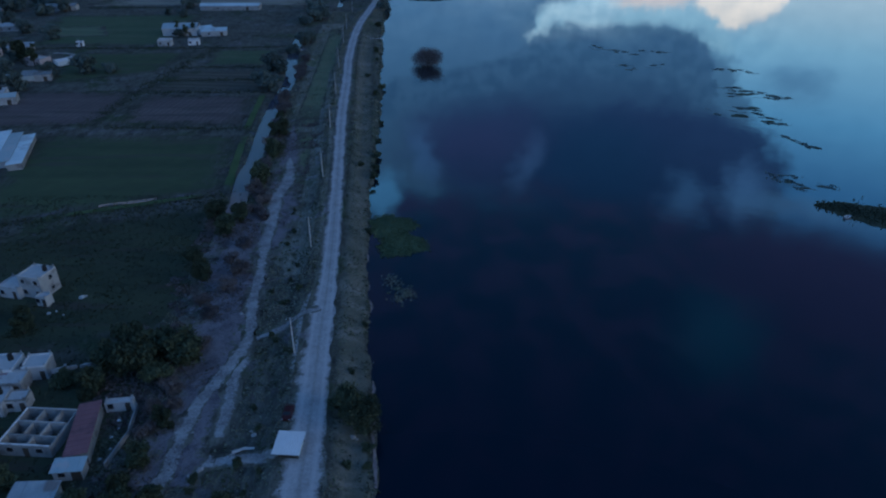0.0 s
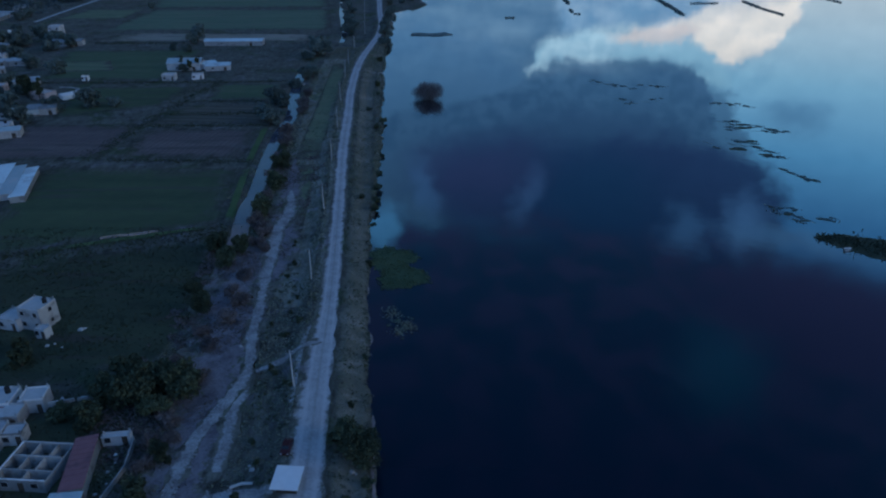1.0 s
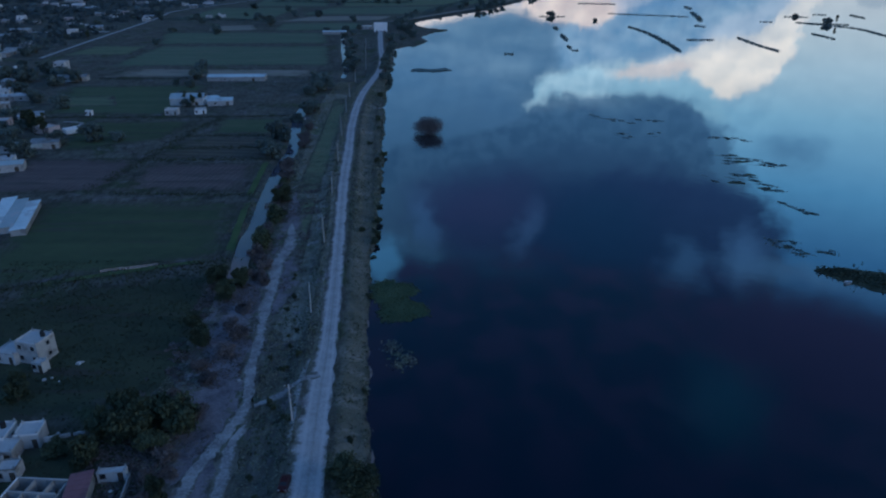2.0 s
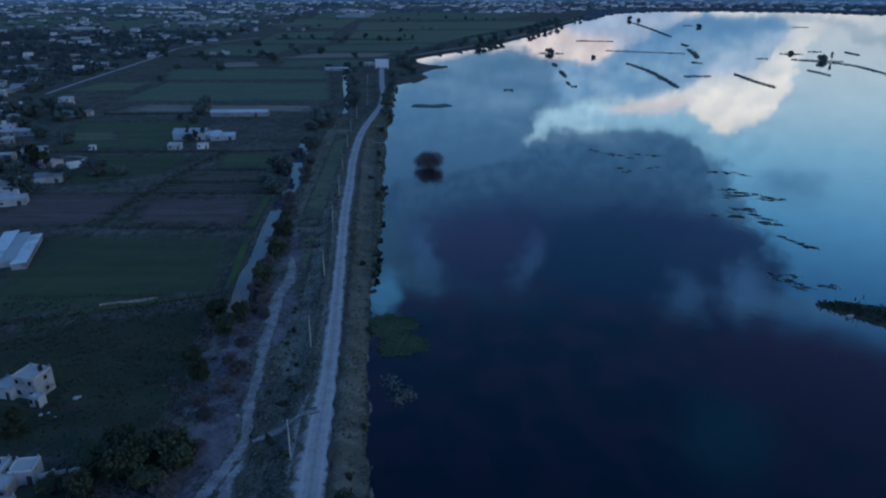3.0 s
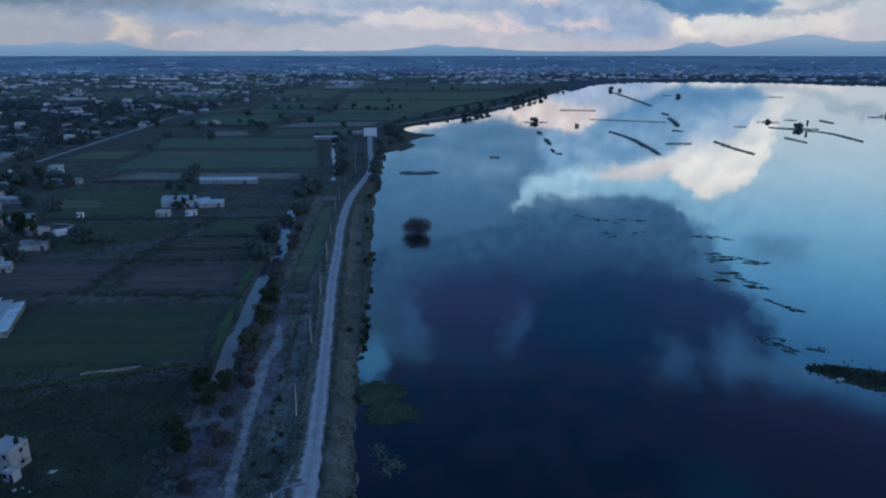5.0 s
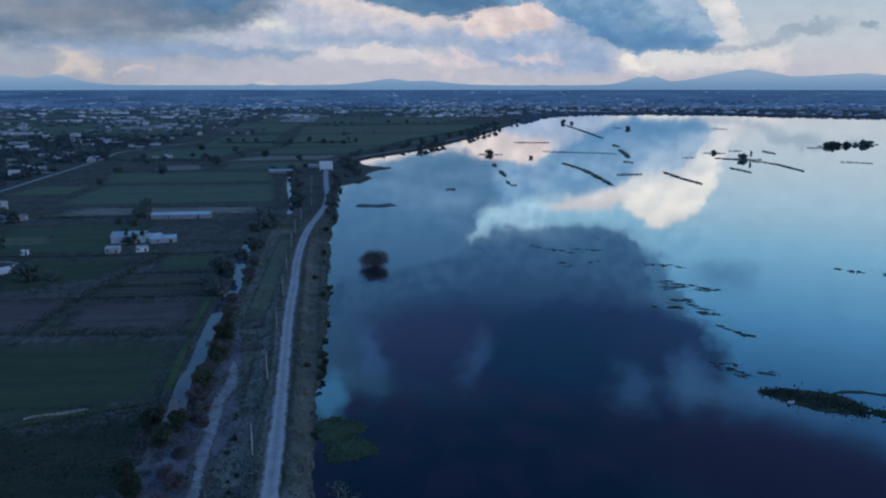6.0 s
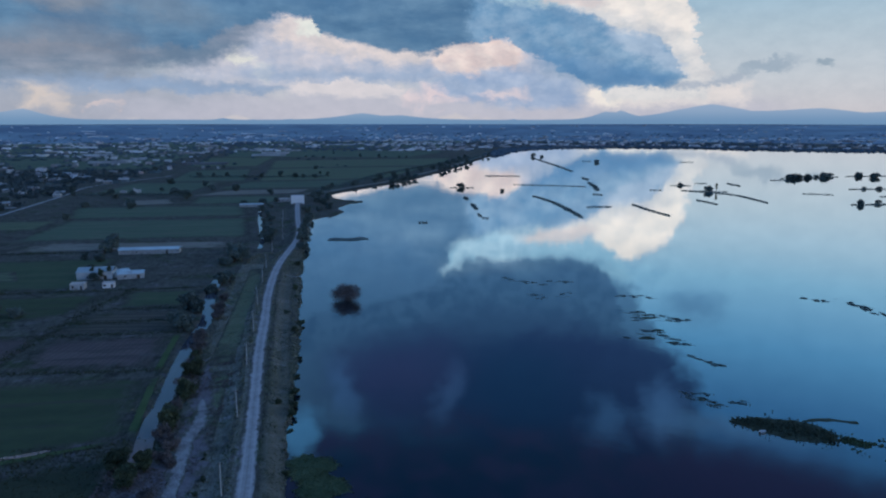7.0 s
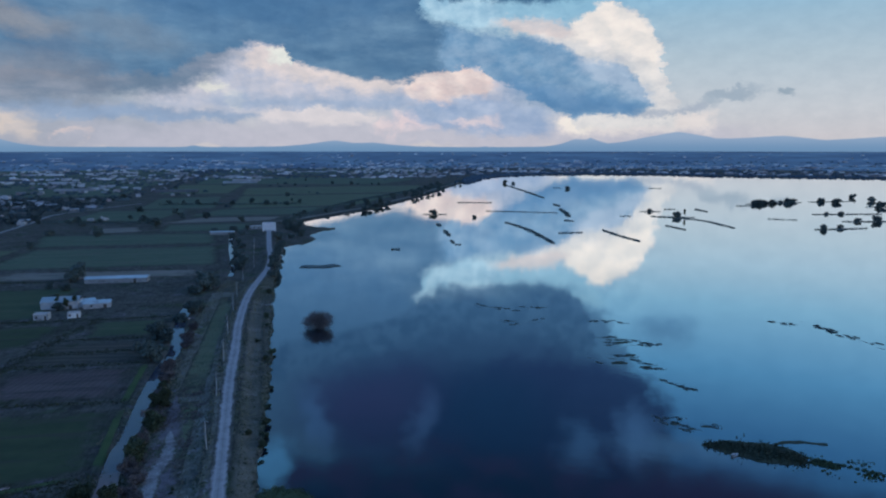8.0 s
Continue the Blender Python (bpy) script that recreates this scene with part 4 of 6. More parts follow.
TREES = {}
TREE_KINDS = {
    "broad": (dict(h=8.5, r=4.4, blobs=17, n=4600, leaf=0.22), LEAF, "tree", "dark green broad-crowned tree with an uneven outline", "tree"),
    "round": (dict(h=6.0, r=3.4, blobs=13, n=2600, leaf=0.21, low=0.18, bare=0.22), LEAF, "tree", "low round dark green tree", "tree"),
    "mid": (dict(h=6.4, r=3.9, blobs=11, n=1000, leaf=0.36, low=0.15, bare=0.2), LEAF_HAZED, "tree", "low bushy dark green tree", "tree"),
    "tall": (dict(h=14, r=2.6, blobs=14, n=1200, leaf=0.42, bare=0.3, low=0.25), LEAF, "tree", "tall narrow dark tree beside the houses", "tree"),
    "shrub": (dict(h=2.6, r=1.9, blobs=7, n=900, leaf=0.16, low=0.15, bare=0.15, limbs=4, trunk_r=0.09), LEAF, "shrub", "dense dark green shrub on the bank", "shrub"),
    "dry": (dict(h=3.2, r=2.6, blobs=9, n=1300, leaf=0.15, low=0.15, bare=0.15, limbs=8, trunk_r=0.10), LEAF_DRY, "shrub", "brownish half-bare thicket beside the track", "shrub"),
    "drowned": (dict(h=8.6, r=8.2, blobs=64, n=17000, leaf=0.13, low=0.03, bare=0.05, limbs=16, trunk_r=0.35), LEAF_DRY, "tree", "brownish tree standing in the flooded lake", "tree"),
    "lake": (dict(h=6.2, r=5.6, blobs=12, n=1000, leaf=0.5, low=0.06, bare=0.15), LEAF_HAZED, "tree", "dark tree standing in the shallow lake", "tree"),
    "far": (dict(h=8.0, r=4.6, blobs=8, n=420, leaf=0.75, low=0.2, bare=0.2, limbs=4), LEAF_HAZED, "tree", "dark tree among fields and houses", "tree"),
}


def plant(kind, places, group, label="", spread=0.2, wet=False):
    """Sets trees or shrubs of a kind at places (x, y) or (x, y, scale)."""
    opts, leaf, name, text, cat = TREE_KINDS[kind]
    rng = random.Random(len(places) * 7 + int(abs(places[0][0]) * 10))
    arr = np.array([(p[0], p[1]) for p in places], float)
    zs = np.zeros(len(arr)) if wet else height(arr[:, 0], arr[:, 1])
    for i, (p, z) in enumerate(zip(places, zs)):
        s = (p[2] if len(p) > 2 else 1.0) * rng.uniform(1 - spread, 1 + spread)
        m = pose(p[0], p[1], z, 0, 0, rng.uniform(0, 360)) @ Matrix.Diagonal((s, s * rng.uniform(0.85, 1.15), s * rng.uniform(0.9, 1.1), 1))
        key = (kind, i % 3)
        if key not in TREES:
            trunk, crown = tree_builds(seed=len(TREES) + 3, **opts)
            base = new(name)
            part("trunk", trunk, BARK, base, "rough brown bark")
            part("crown", crown, leaf, base)
            base.matrix_world = m
            TREES[key] = base
            ob = base
        else:
            ob = copy_thing(TREES[key], m @ Matrix.Diagonal((*[1 / k for k in TREES[key].scale], 1)))
        tagged(ob, label or text, cat, group)


def scatter(n, x0, x1, y0, y1, seed, keep=None):
    rng = np.random.default_rng(seed)
    p = np.stack([rng.uniform(x0, x1, n), rng.uniform(y0, y1, n)], 1)
    return p if keep is None else p[keep(p[:, 0], p[:, 1])]


lake_dry = lambda x, y: ~inside(x, y, shore_line)
plant("broad", [(-17.5, 96, 0.85), (-14.5, 93, 0.7)], "trees on the dike", "dark bushy tree on the lakeside bank of the dike")
plant("broad", [(-56, 113, 1.0), (-60, 109, 1.0), (-51.5, 111, 0.9), (-63, 115, 0.9), (-55, 105, 0.8), (-66, 110, 0.8)], "trees beside the yard")
plant("round", [(-51, 85), (-52, 79, 0.8), (-50, 94, 0.8), (-57, 75, 0.7), (-71, 80, 0.8), (-78, 90, 0.7), (-67, 103, 0.8), (-73, 105, 0.8), (-46, 76, 0.7), (-62, 72, 0.8), (-71, 73, 0.8), (-56, 70, 0.9), (-50, 74, 0.8), (-77, 82, 0.8), (-90, 122, 0.9), (-93, 127, 0.7), (-101, 128, 0.8)], "trees round the yards")
plant("broad", [(-58, 143, 0.8), (-58, 166, 0.9), (-56.5, 174, 0.8), (-64, 176, 0.7), (-62, 150, 0.6)], "trees along the ditch")
plant("round", [(-56.5, 200), (-57.5, 224), (-60, 243), (-60, 252, 0.8), (-63, 262, 0.8)], "trees along the canal")
plant("mid", [(-76, 300, 1.2), (-80, 306, 1.2), (-83, 318, 1.2), (-82, 336, 1.3), (-77, 331, 1.1), (-79, 372, 1.2), (-76, 385, 1.3), (-73, 392, 1.3), (-84, 440, 1.2), (-80, 449, 1.3), (-76, 455, 1.2), (-85, 478, 1.3), (-88, 486, 1.1)], "trees along the canal")
plant("dry", [(-52, 128), (-55, 133), (-51, 139), (-56, 122), (-50, 147), (-53, 152), (-52, 160), (-50, 99), (-52, 103), (-53, 92), (-54, 98), (-50, 116), (-54, 180), (-51, 176), (-55, 190), (-53, 186)], "thickets along the track")
plant("dry", [(-56.5, 193, 1.2), (-58, 206, 1.2), (-58.5, 214, 1.0), (-60, 232, 1.3), (-61, 254, 1.2), (-63, 270, 1.3), (-66, 284, 1.3), (-68, 296, 1.4), (-65, 318, 1.4), (-67, 330, 1.4), (-69, 350, 1.5)], "thickets along the canal", "brownish thicket on the canal bank")
plant("shrub", [(-29, 295, 0.9), (-24, 259, 0.7), (-22, 214, 1.0), (-27, 214, 0.6), (-35, 322, 0.9), (-35, 370, 1.0), (-39, 433, 1.1), (-33, 352, 0.7), (-17, 125, 0.5), (-20.5, 170, 0.6), (-27, 305, 1.0), (-21.5, 196, 0.7), (-22, 206, 0.9), (-13, 88, 0.6), (-12.5, 84, 0.6), (-16, 84, 0.6), (-13.5, 101, 0.6), (-18, 108, 0.5), (-22.6, 224, 0.9), (-23.4, 240, 0.7)], "shrubs on the lakeside bank", "dark shrub on the lakeside bank of the dike")
tuft_rng = random.Random(12)
inner = []
while len(inner) < 26:
    px, py = tuft_rng.uniform(-41, -28), tuft_rng.uniform(74, 190)
    if away(np.array([px]), np.array([py]), road_line)[0] > 5 and away(np.array([px]), np.array([py]), path_line)[0] > 3:
        inner.append((px - max(0, py - 130) * 0.08, py, tuft_rng.uniform(0.28, 0.6)))
plant("shrub", inner, "low shrubs between the track and the dike", "low dark shrub between the track and the dike")
plant("mid", [(-44, 567, 1.2), (-42, 514, 1.3), (-40, 490, 1.0), (-44, 540, 1.1), (-45, 600, 1.2), (-45, 640, 1.2), (-47, 814, 1.4), (-30, 712, 1.2), (-40, 700, 1.2), (-52, 690, 1.1), (-38, 745, 1.3), (-44, 770, 1.3), (-50, 800, 1.3), (-35, 790, 1.2)], "trees where the dike meets the shore")
plant("mid", [(-69, 526, 1.3), (-74, 545), (-70, 560), (-78, 585), (-82, 614), (-80, 640), (-86, 665), (-97, 711), (-92, 735), (-122, 759), (-91, 786), (-104, 770), (-76, 600, 0.9), (-172, 502, 1.3), (-166, 462, 1.1), (-173, 491, 1.0), (-178, 470, 0.9), (-283, 759), (-233, 744), (-265, 665), (-280, 844), (-339, 876), (-150, 405, 0.8), (-160, 428, 0.8), (-131, 416, 0.7)], "trees among the fields", "dark broad tree at a field's edge")
plant("tall", [(-204, 342, 0.9), (-208, 346, 1.0), (-198, 339, 0.9), (-214, 352, 0.9), (-152, 410, 0.6), (-147, 408, 0.6), (-143, 410, 0.55), (-296, 480, 0.8), (-344, 700, 0.9)], "tall trees by the houses")
plant("mid", [(-170, 330, 1.3), (-187, 301, 1.3), (-214, 353, 1.4), (-209, 331, 1.3), (-281, 502, 1.6), (-285, 482, 1.7), (-297, 480, 1.6), (-250, 480, 1.5), (-270, 497, 1.5), (-262, 490, 1.5), (-226, 338, 1.4), (-232, 372, 1.4), (-220, 400, 1.2), (-183, 322, 1.0), (-158, 330, 0.8)], "trees beside the houses")
yard_rng = random.Random(41)
yard_trees = [(x + yard_rng.uniform(-9, 9), y + yard_rng.uniform(-9, 9), yard_rng.uniform(0.7, 1.3)) for x, y in ((-197, 322), (-206, 308), (-216, 318), (-222, 330), (-230, 350), (-243, 356), (-240, 380), (-262, 400), (-258, 432), (-272, 452), (-286, 430), (-300, 462), (-296, 500), (-318, 500), (-306, 526), (-322, 540), (-345, 560), (-262, 470), (-244, 410), (-280, 466), (-340, 590), (-352, 620), (-362, 660), (-370, 700), (-366, 745), (-384, 770), (-392, 830))]
plant("mid", yard_trees, "trees in the village", "bushy dark tree in a village yard")
plant("drowned", [(-7.7, 347)], "trees in the lake", "brownish spreading tree half drowned in the lake", 0.0, True)
plant("lake", [(136, 930, 1.01), (182, 877, 0.62), (444, 923, 0.74), (443, 842, 0.98), (672, 1015, 1.33), (682, 1018, 1.17), (662, 1012, 0.94), (700, 1022, 1.01), (706, 1025, 0.86), (719, 1030, 0.70), (731, 1028, 1.17), (739, 1030, 1.01), (757, 1048, 0.94), (802, 1041, 1.17), (806, 1016, 1.17), (816, 1018, 1.25), (918, 1113, 1.17), (894, 1038, 1.25), (822, 937, 1.40), (840, 930, 1.40), (536, 688, 0.94), (562, 695, 0.70), (661, 846, 0.62), (680, 843, 0.70), (633, 756, 0.70), (657, 752, 1.17), (507, 1453, 1.01), (432, 1705, 1.40), (445, 1680, 0.94)], "trees in the lake", "", 0.1, True)
plant("tall", [(452, 840, 0.8)], "trees in the lake", "slender dark tree standing in the lake", 0.0, True)
shore_far = [(52, 1003), (60, 1020), (80, 1060), (90, 1085), (159, 1262), (170, 1290), (185, 1305), (200, 1345), (223, 1415), (240, 1470), (300, 1660), (320, 1705), (70, 1050), (150, 1240)]
plant("far", [(x - 4, y, 1.05) for x, y in shore_far], "trees on the far dike", "dark tree on the far lake dike")
plant("far", [(x - 26 - 8 * (i % 3), y + 3 * (i % 5), 1.0) for i, (x, y) in enumerate(curve([(-20, 905), (20, 960), (75, 1060), (180, 1320), (290, 1640)], 22).tolist())], "row of trees below the far dike", "dark tree in a row below the dike")

mid_trees = [p for p in scatter(420, -780, -330, 420, 1250, 5).tolist() if waver(p[0], p[1], 60.0) > -0.15 and p[0] < -338 - 0.03 * p[1] + 20]
plant("far", [(x, y, 0.9) for x, y in sorted(mid_trees, key=lambda p: p[1])[:40]], "trees in the village", "dark tree between village houses", 0.35)
open_trees = scatter(9, -340, -40, 860, 1900, 9, lake_dry).tolist()
field_trees = [(-365, 937), (-372, 879), (-298, 883), (-237, 761), (-271, 878), (-349, 1260), (-363, 1242), (-214, 869), (-195, 821), (-211, 998), (-186, 916), (-155, 911), (-264, 1029), (-229, 1149), (-207, 1145), (-179, 1129), (-126, 1161), (-99, 1117), (-68, 1112), (-50, 1149), (5, 1721), (50, 1714), (96, 1667), (112, 1665), (-250, 926), (-176, 519), (-478, 1135), (-499, 1284), (-249, 1141), (-152, 1125), (-86, 1115), (-222, 874), (-206, 866), (-306, 877), (-360, 930), (-241, 766)]
plant("far", [(x, y, 1.0) for x, y in field_trees], "trees in the fields", "dark tree on a field boundary", 0.3)
plant("far", [(x, y, 0.9) for x, y in open_trees], "trees in the fields", "lone dark tree in open farmland", 0.3)


def grass(name, n, box, seed, size, material, label, keep, tall=1.0):
    """Countless tufts over a stretch of ground."""
    p = scatter(n, *box, seed, keep)
    rng = np.random.default_rng(seed)
    z = height(p[:, 0], p[:, 1])
    pts = np.column_stack([p, z + size * 0.3 * tall])
    pts = np.repeat(pts, 3, 0) + rng.normal(size=(len(p) * 3, 3)) * size * np.array([0.9, 0.9, 0.25])
    single(name, Build().leaves(pts, size, rng, 1.6), material, label, "grass", kind="stuff")


bank = lambda x, y: lake_dry(x, y) & (away(x, y, road_line) > 2.9) & (away(x, y, path_line) > 1.7) & (away(x, y, canal_line) > 2.5)
grass("dry_grass", 22000, (-62, -8, 68, 215), 11, 0.15, TUFT, "dry tussocky grass over the dike's banks", bank)
grass("dry_grass", 15000, (-72, -20, 215, 480), 12, 0.22, TUFT, "dry tussocky grass along the dike", bank)
grass("rough_grass", 9000, (-130, -50, 72, 192), 16, 0.17, REED, "rough dark grass over the waste ground", bank)
clumpy = lambda x, y: bank(x, y) & (waver(x, y, 7.0) + 0.5 * waver(x, y, 2.7) > 0.05)
grass("low_scrub", 8000, (-135, -50, 72, 192), 13, 0.22, LEAF, "low dark scrub over the waste ground", clumpy)
grass("low_scrub", 9000, (-62, -9, 70, 300), 14, 0.20, LEAF, "low dark scrub on the dike's banks", clumpy)
lakeside = lambda x, y: bank(x, y) & (x > np.interp(y, road_line[:, 1], road_line[:, 0]) + 2.5)
grass("bank_tussocks", 17000, (-34, -8, 64, 280), 19, 0.16, TUFT, "tussocky dry grass on the lakeside bank", lambda x, y: lakeside(x, y) & (waver(x, y, 2.3) > -0.35))
grass("bank_scrub", 15000, (-34, -8, 64, 300), 20, 0.19, REED, "dark low weeds in patches on the lakeside bank", lambda x, y: lakeside(x, y) & (waver(x, y, 4.1) + 0.6 * waver(x, y, 1.7) > 0.25))
thicket = lambda x, y: bank(x, y) & (waver(x, y, 9.0) + 0.6 * waver(x, y, 3.1) > -0.05)
grass("brown_brush", 15000, (-66, -44, 78, 260), 18, 0.24, LEAF_DRY, "low brown leafless brush between track and waste ground", thicket, 1.6)
rim = lambda x, y: (away(x, y, shore_line) < 1.7)
grass("shore_reeds", 34000, (-45, -6, 60, 480), 15, 0.18, REED, "reeds along the water's edge", rim)
hedge_lines = [curve(c, 3.0) for c in ([(-66, 193), (-140, 165)], [(-127, 298), (-79, 298)], [(-127, 253), (-74, 251)], [(-137, 255), (-132, 300), (-128, 340), (-122, 376)], [(-250, 377), (-154, 378), (-84, 381)], [(-129, 316), (-82, 318)], [(-126, 338), (-82, 340)], [(-240, 492), (-180, 494)])]
hedge_pts = np.vstack([c + np.random.default_rng(i).normal(size=c.shape) * 0.5 for i, c in enumerate(hedge_lines)])
rng0 = np.random.default_rng(4)
hp = np.column_stack([hedge_pts, np.full(len(hedge_pts), LAND + 0.4)])
hp = np.repeat(hp, 34, 0) + rng0.normal(size=(len(hp) * 34, 3)) * np.array([2.2, 1.1, 0.2])
single("hedgerow", Build().leaves(hp, 0.22, rng0), LEAF, "dark overgrown hedge lines between the fields", "hedge", kind="stuff")


belt = np.vstack([curve(c, 4.0) for c in ([(-55, 835), (-38, 905), (0, 1050), (44, 1180), (75, 1245), (146, 1390), (220, 1510), (285, 1660)], [(-260, 1142), (-190, 1136), (-120, 1128), (-50, 1132)], [(-330, 884), (-270, 880), (-205, 862)])])
bp = np.column_stack([belt, height(belt[:, 0], belt[:, 1]) + 1.3])
bp = np.repeat(bp, 30, 0) + rng0.normal(size=(len(bp) * 30, 3)) * np.array([4.5, 3.5, 0.8])
single("hedgerow", Build().leaves(bp, 0.6, rng0), LEAF_HAZED, "dark hedges and scrub along far field boundaries", "hedge", kind="stuff")


# ---------------------------------------------------------------- lake weed and islets
def reed_bed(points, wide, tall, label="dark bed of reeds standing in the lake", dense=1.0, group="reed beds in the lake", name="reed_bed", material=None):
    """A drifting bed of reeds along a line: a matted base just above the water, with blades on it."""
    line = curve(points, max(2.0, wide * 0.4)) if len(points) > 1 else np.array([(points[0][0] - wide, points[0][1]), (points[0][0] - wide * 0.3, points[0][1] + 1), (points[0][0] + wide * 0.3, points[0][1] - 1), (points[0][0] + wide, points[0][1])])
    rng = np.random.default_rng(int(abs(line[0][0] * 3 + line[0][1])))
    base = thing(name, label, "reeds", line[0][0], line[0][1], 0, group=group)
    line = line - line[0]
    k = np.linspace(0, 1, len(line))
    w = wide * 0.5 * (0.35 + 0.65 * np.sin(np.pi * np.clip(k, 0.04, 0.96)) ** 0.6) * rng.uniform(0.45, 1.25, len(line))
    t = np.gradient(line, axis=0)
    t /= np.linalg.norm(t, axis=1)[:, None]
    side = np.stack([t[:, 1], -t[:, 0]], 1)
    mat, blades = Build(), Build()
    a, c = line + side * w[:, None], line - side * w[:, None]
    n = len(line)
    mat.v = [(x, y, 0.0) for x, y in a.tolist()] + [(x, y, 0.14 * tall) for x, y in line.tolist()] + [(x, y, 0.0) for x, y in c.tolist()]
    mat.f = [(j * n + i, j * n + i + 1, (j + 1) * n + i + 1, (j + 1) * n + i) for j in range(2) for i in range(n - 1)]
    if tall < 1:
        for _ in range(5 + n // 2):
            q, ang = line[rng.integers(0, n)] + rng.normal(size=2) * wide * 0.35, math.atan2(*(t[n // 2][::-1])) + rng.uniform(-0.3, 0.3)
            la, lb = rng.uniform(0.5, 2.2) * wide * 0.3, rng.uniform(0.25, 0.7) * wide * 0.16
            k2 = np.linspace(0, math.tau, 18, endpoint=False)
            rr = 1 + 0.3 * np.sin(3 * k2 + q[0]) + rng.uniform(-0.25, 0.25, 18)
            ex, ey = la * rr * np.cos(k2), lb * rr * np.sin(k2)
            flatb = Build()
            flatb.v = [(q[0] + a1 * math.cos(ang) - b1 * math.sin(ang), q[1] + a1 * math.sin(ang) + b1 * math.cos(ang), -0.02) for a1, b1 in zip(ex, ey)] + [(q[0], q[1], 0.06)]
            flatb.f = [(i, (i + 1) % 18, 18) for i in range(18)]
            part("weed_patch", flatb, material or REED, base)
    if tall > 1:
        part("weed_mat", mat, material or REED, base, "matted dark weed at the waterline")
    count = int(dense * max(60, (6 if tall > 1 else 40) * len(line) * wide ** 0.5))
    i = rng.integers(0, n, count)
    off = rng.uniform(-1, 1, count) * w[i] * 1.05
    p = line[i] + side[i] * off[:, None] + rng.normal(size=(count, 2)) * wide * 0.1
    if tall < 1:
        seeds = line[rng.integers(0, n, max(5, n))] + rng.normal(size=(max(5, n), 2)) * wide * 0.4
        pick = rng.integers(0, len(seeds), count)
        spread = rng.uniform(0.12, 0.6, len(seeds))[pick]
        along = t[np.minimum(pick, n - 1)]
        p = seeds[pick] + along * (rng.normal(size=count) * spread * 2.2)[:, None] + rng.normal(size=(count, 2)) * (spread * 0.8)[:, None]
    blades.leaves(np.column_stack([p, tall * rng.uniform(0.1, 0.75, count) * (1 if tall > 1 else 0.4)]), tall * 0.35, rng, 2.0 if tall > 1 else 0.3)
    part("reeds", blades, material or REED, base)
    return base


for pts, wide in (
    ([(205, 1123), (232, 1118), (258, 1112)], 7), ([(217, 966), (262, 946), (308, 925)], 4), ([(208, 815), (213, 749), (211, 690), (207, 628)], 7),
    ([(237, 703), (250, 704), (263, 704)], 5), ([(293, 720), (291, 671), (293, 629)], 5), ([(415, 858), (440, 825), (453, 790), (446, 717)], 6),
    ([(382, 752), (384, 710)], 4), ([(525, 946), (521, 906)], 6), ([(124, 812), (123, 790)], 6), ([(121, 745), (119, 700)], 6), ([(114, 662), (114, 645)], 4), ([(116, 634)], 3),
    ([(410, 1590), (395, 1400), (376, 1210)], 9), ([(351, 1068), (345, 1030)], 12), ([(333, 985), (318, 915), (306, 872)], 10), ([(286, 826), (292, 816)], 9),
    ([(618, 990), (645, 985)], 4), ([(545, 802), (572, 784)], 4), ([(56, 612)], 4), ([(690, 1445), (715, 1438)], 8), ([(480, 952), (494, 948)], 6), ([(376, 867), (388, 863)], 4),
    ([(490, 1500), (505, 1490)], 8), ([(650, 1015), (760, 1035)], 4), ([(780, 1042), (850, 1040)], 5), ([(525, 688), (552, 688), (590, 690)], 6), ([(640, 846), (700, 840), (735, 835)], 6),
    ([(615, 758), (660, 750), (700, 745)], 7), ([(122, 931), (152, 926)], 5), ([(430, 924), (456, 918)], 4), ([(420, 850), (462, 834)], 5), ([(800, 940), (860, 930)], 8)):
    reed_bed(pts, wide * 0.75, 1.2, material=REED_HAZED)
for pts, wide, dense in (
    ([(82, 382), (92, 374), (100, 371)], 6, 0.5), ([(104, 375), (116, 372)], 3, 0.4), ([(88, 346), (97, 342), (104, 344)], 5, 0.4), ([(134, 340), (142, 337), (151, 331)], 3, 0.5),
    ([(123, 309), (132, 306), (140, 298), (148, 290)], 4, 0.8), ([(125, 299), (134, 297)], 5, 1.2), ([(114, 274), (121, 270), (129, 262)], 6, 1.0), ([(123, 279), (127, 277)], 3, 1.2), ([(124, 262), (131, 258)], 2, 0.5),
    ([(124, 246), (128, 240), (134, 233)], 2.6, 0.9), ([(107, 208), (111, 203), (115, 199)], 2.4, 0.9), ([(117, 203), (121, 200)], 1.4, 0.9), ([(109, 209), (114, 208)], 1.2, 0.7),
    ([(224, 324), (229, 318), (235, 315)], 2.2, 0.9), ([(240, 313), (245, 304), (243, 289), (246, 275), (243, 265)], 4.5, 1.1)):
    reed_bed(pts, wide * 1.3, 0.55, "loose raft of weed drifting on the lake", dense, "weed rafts on the lake", "weed_raft", REED_HAZED)


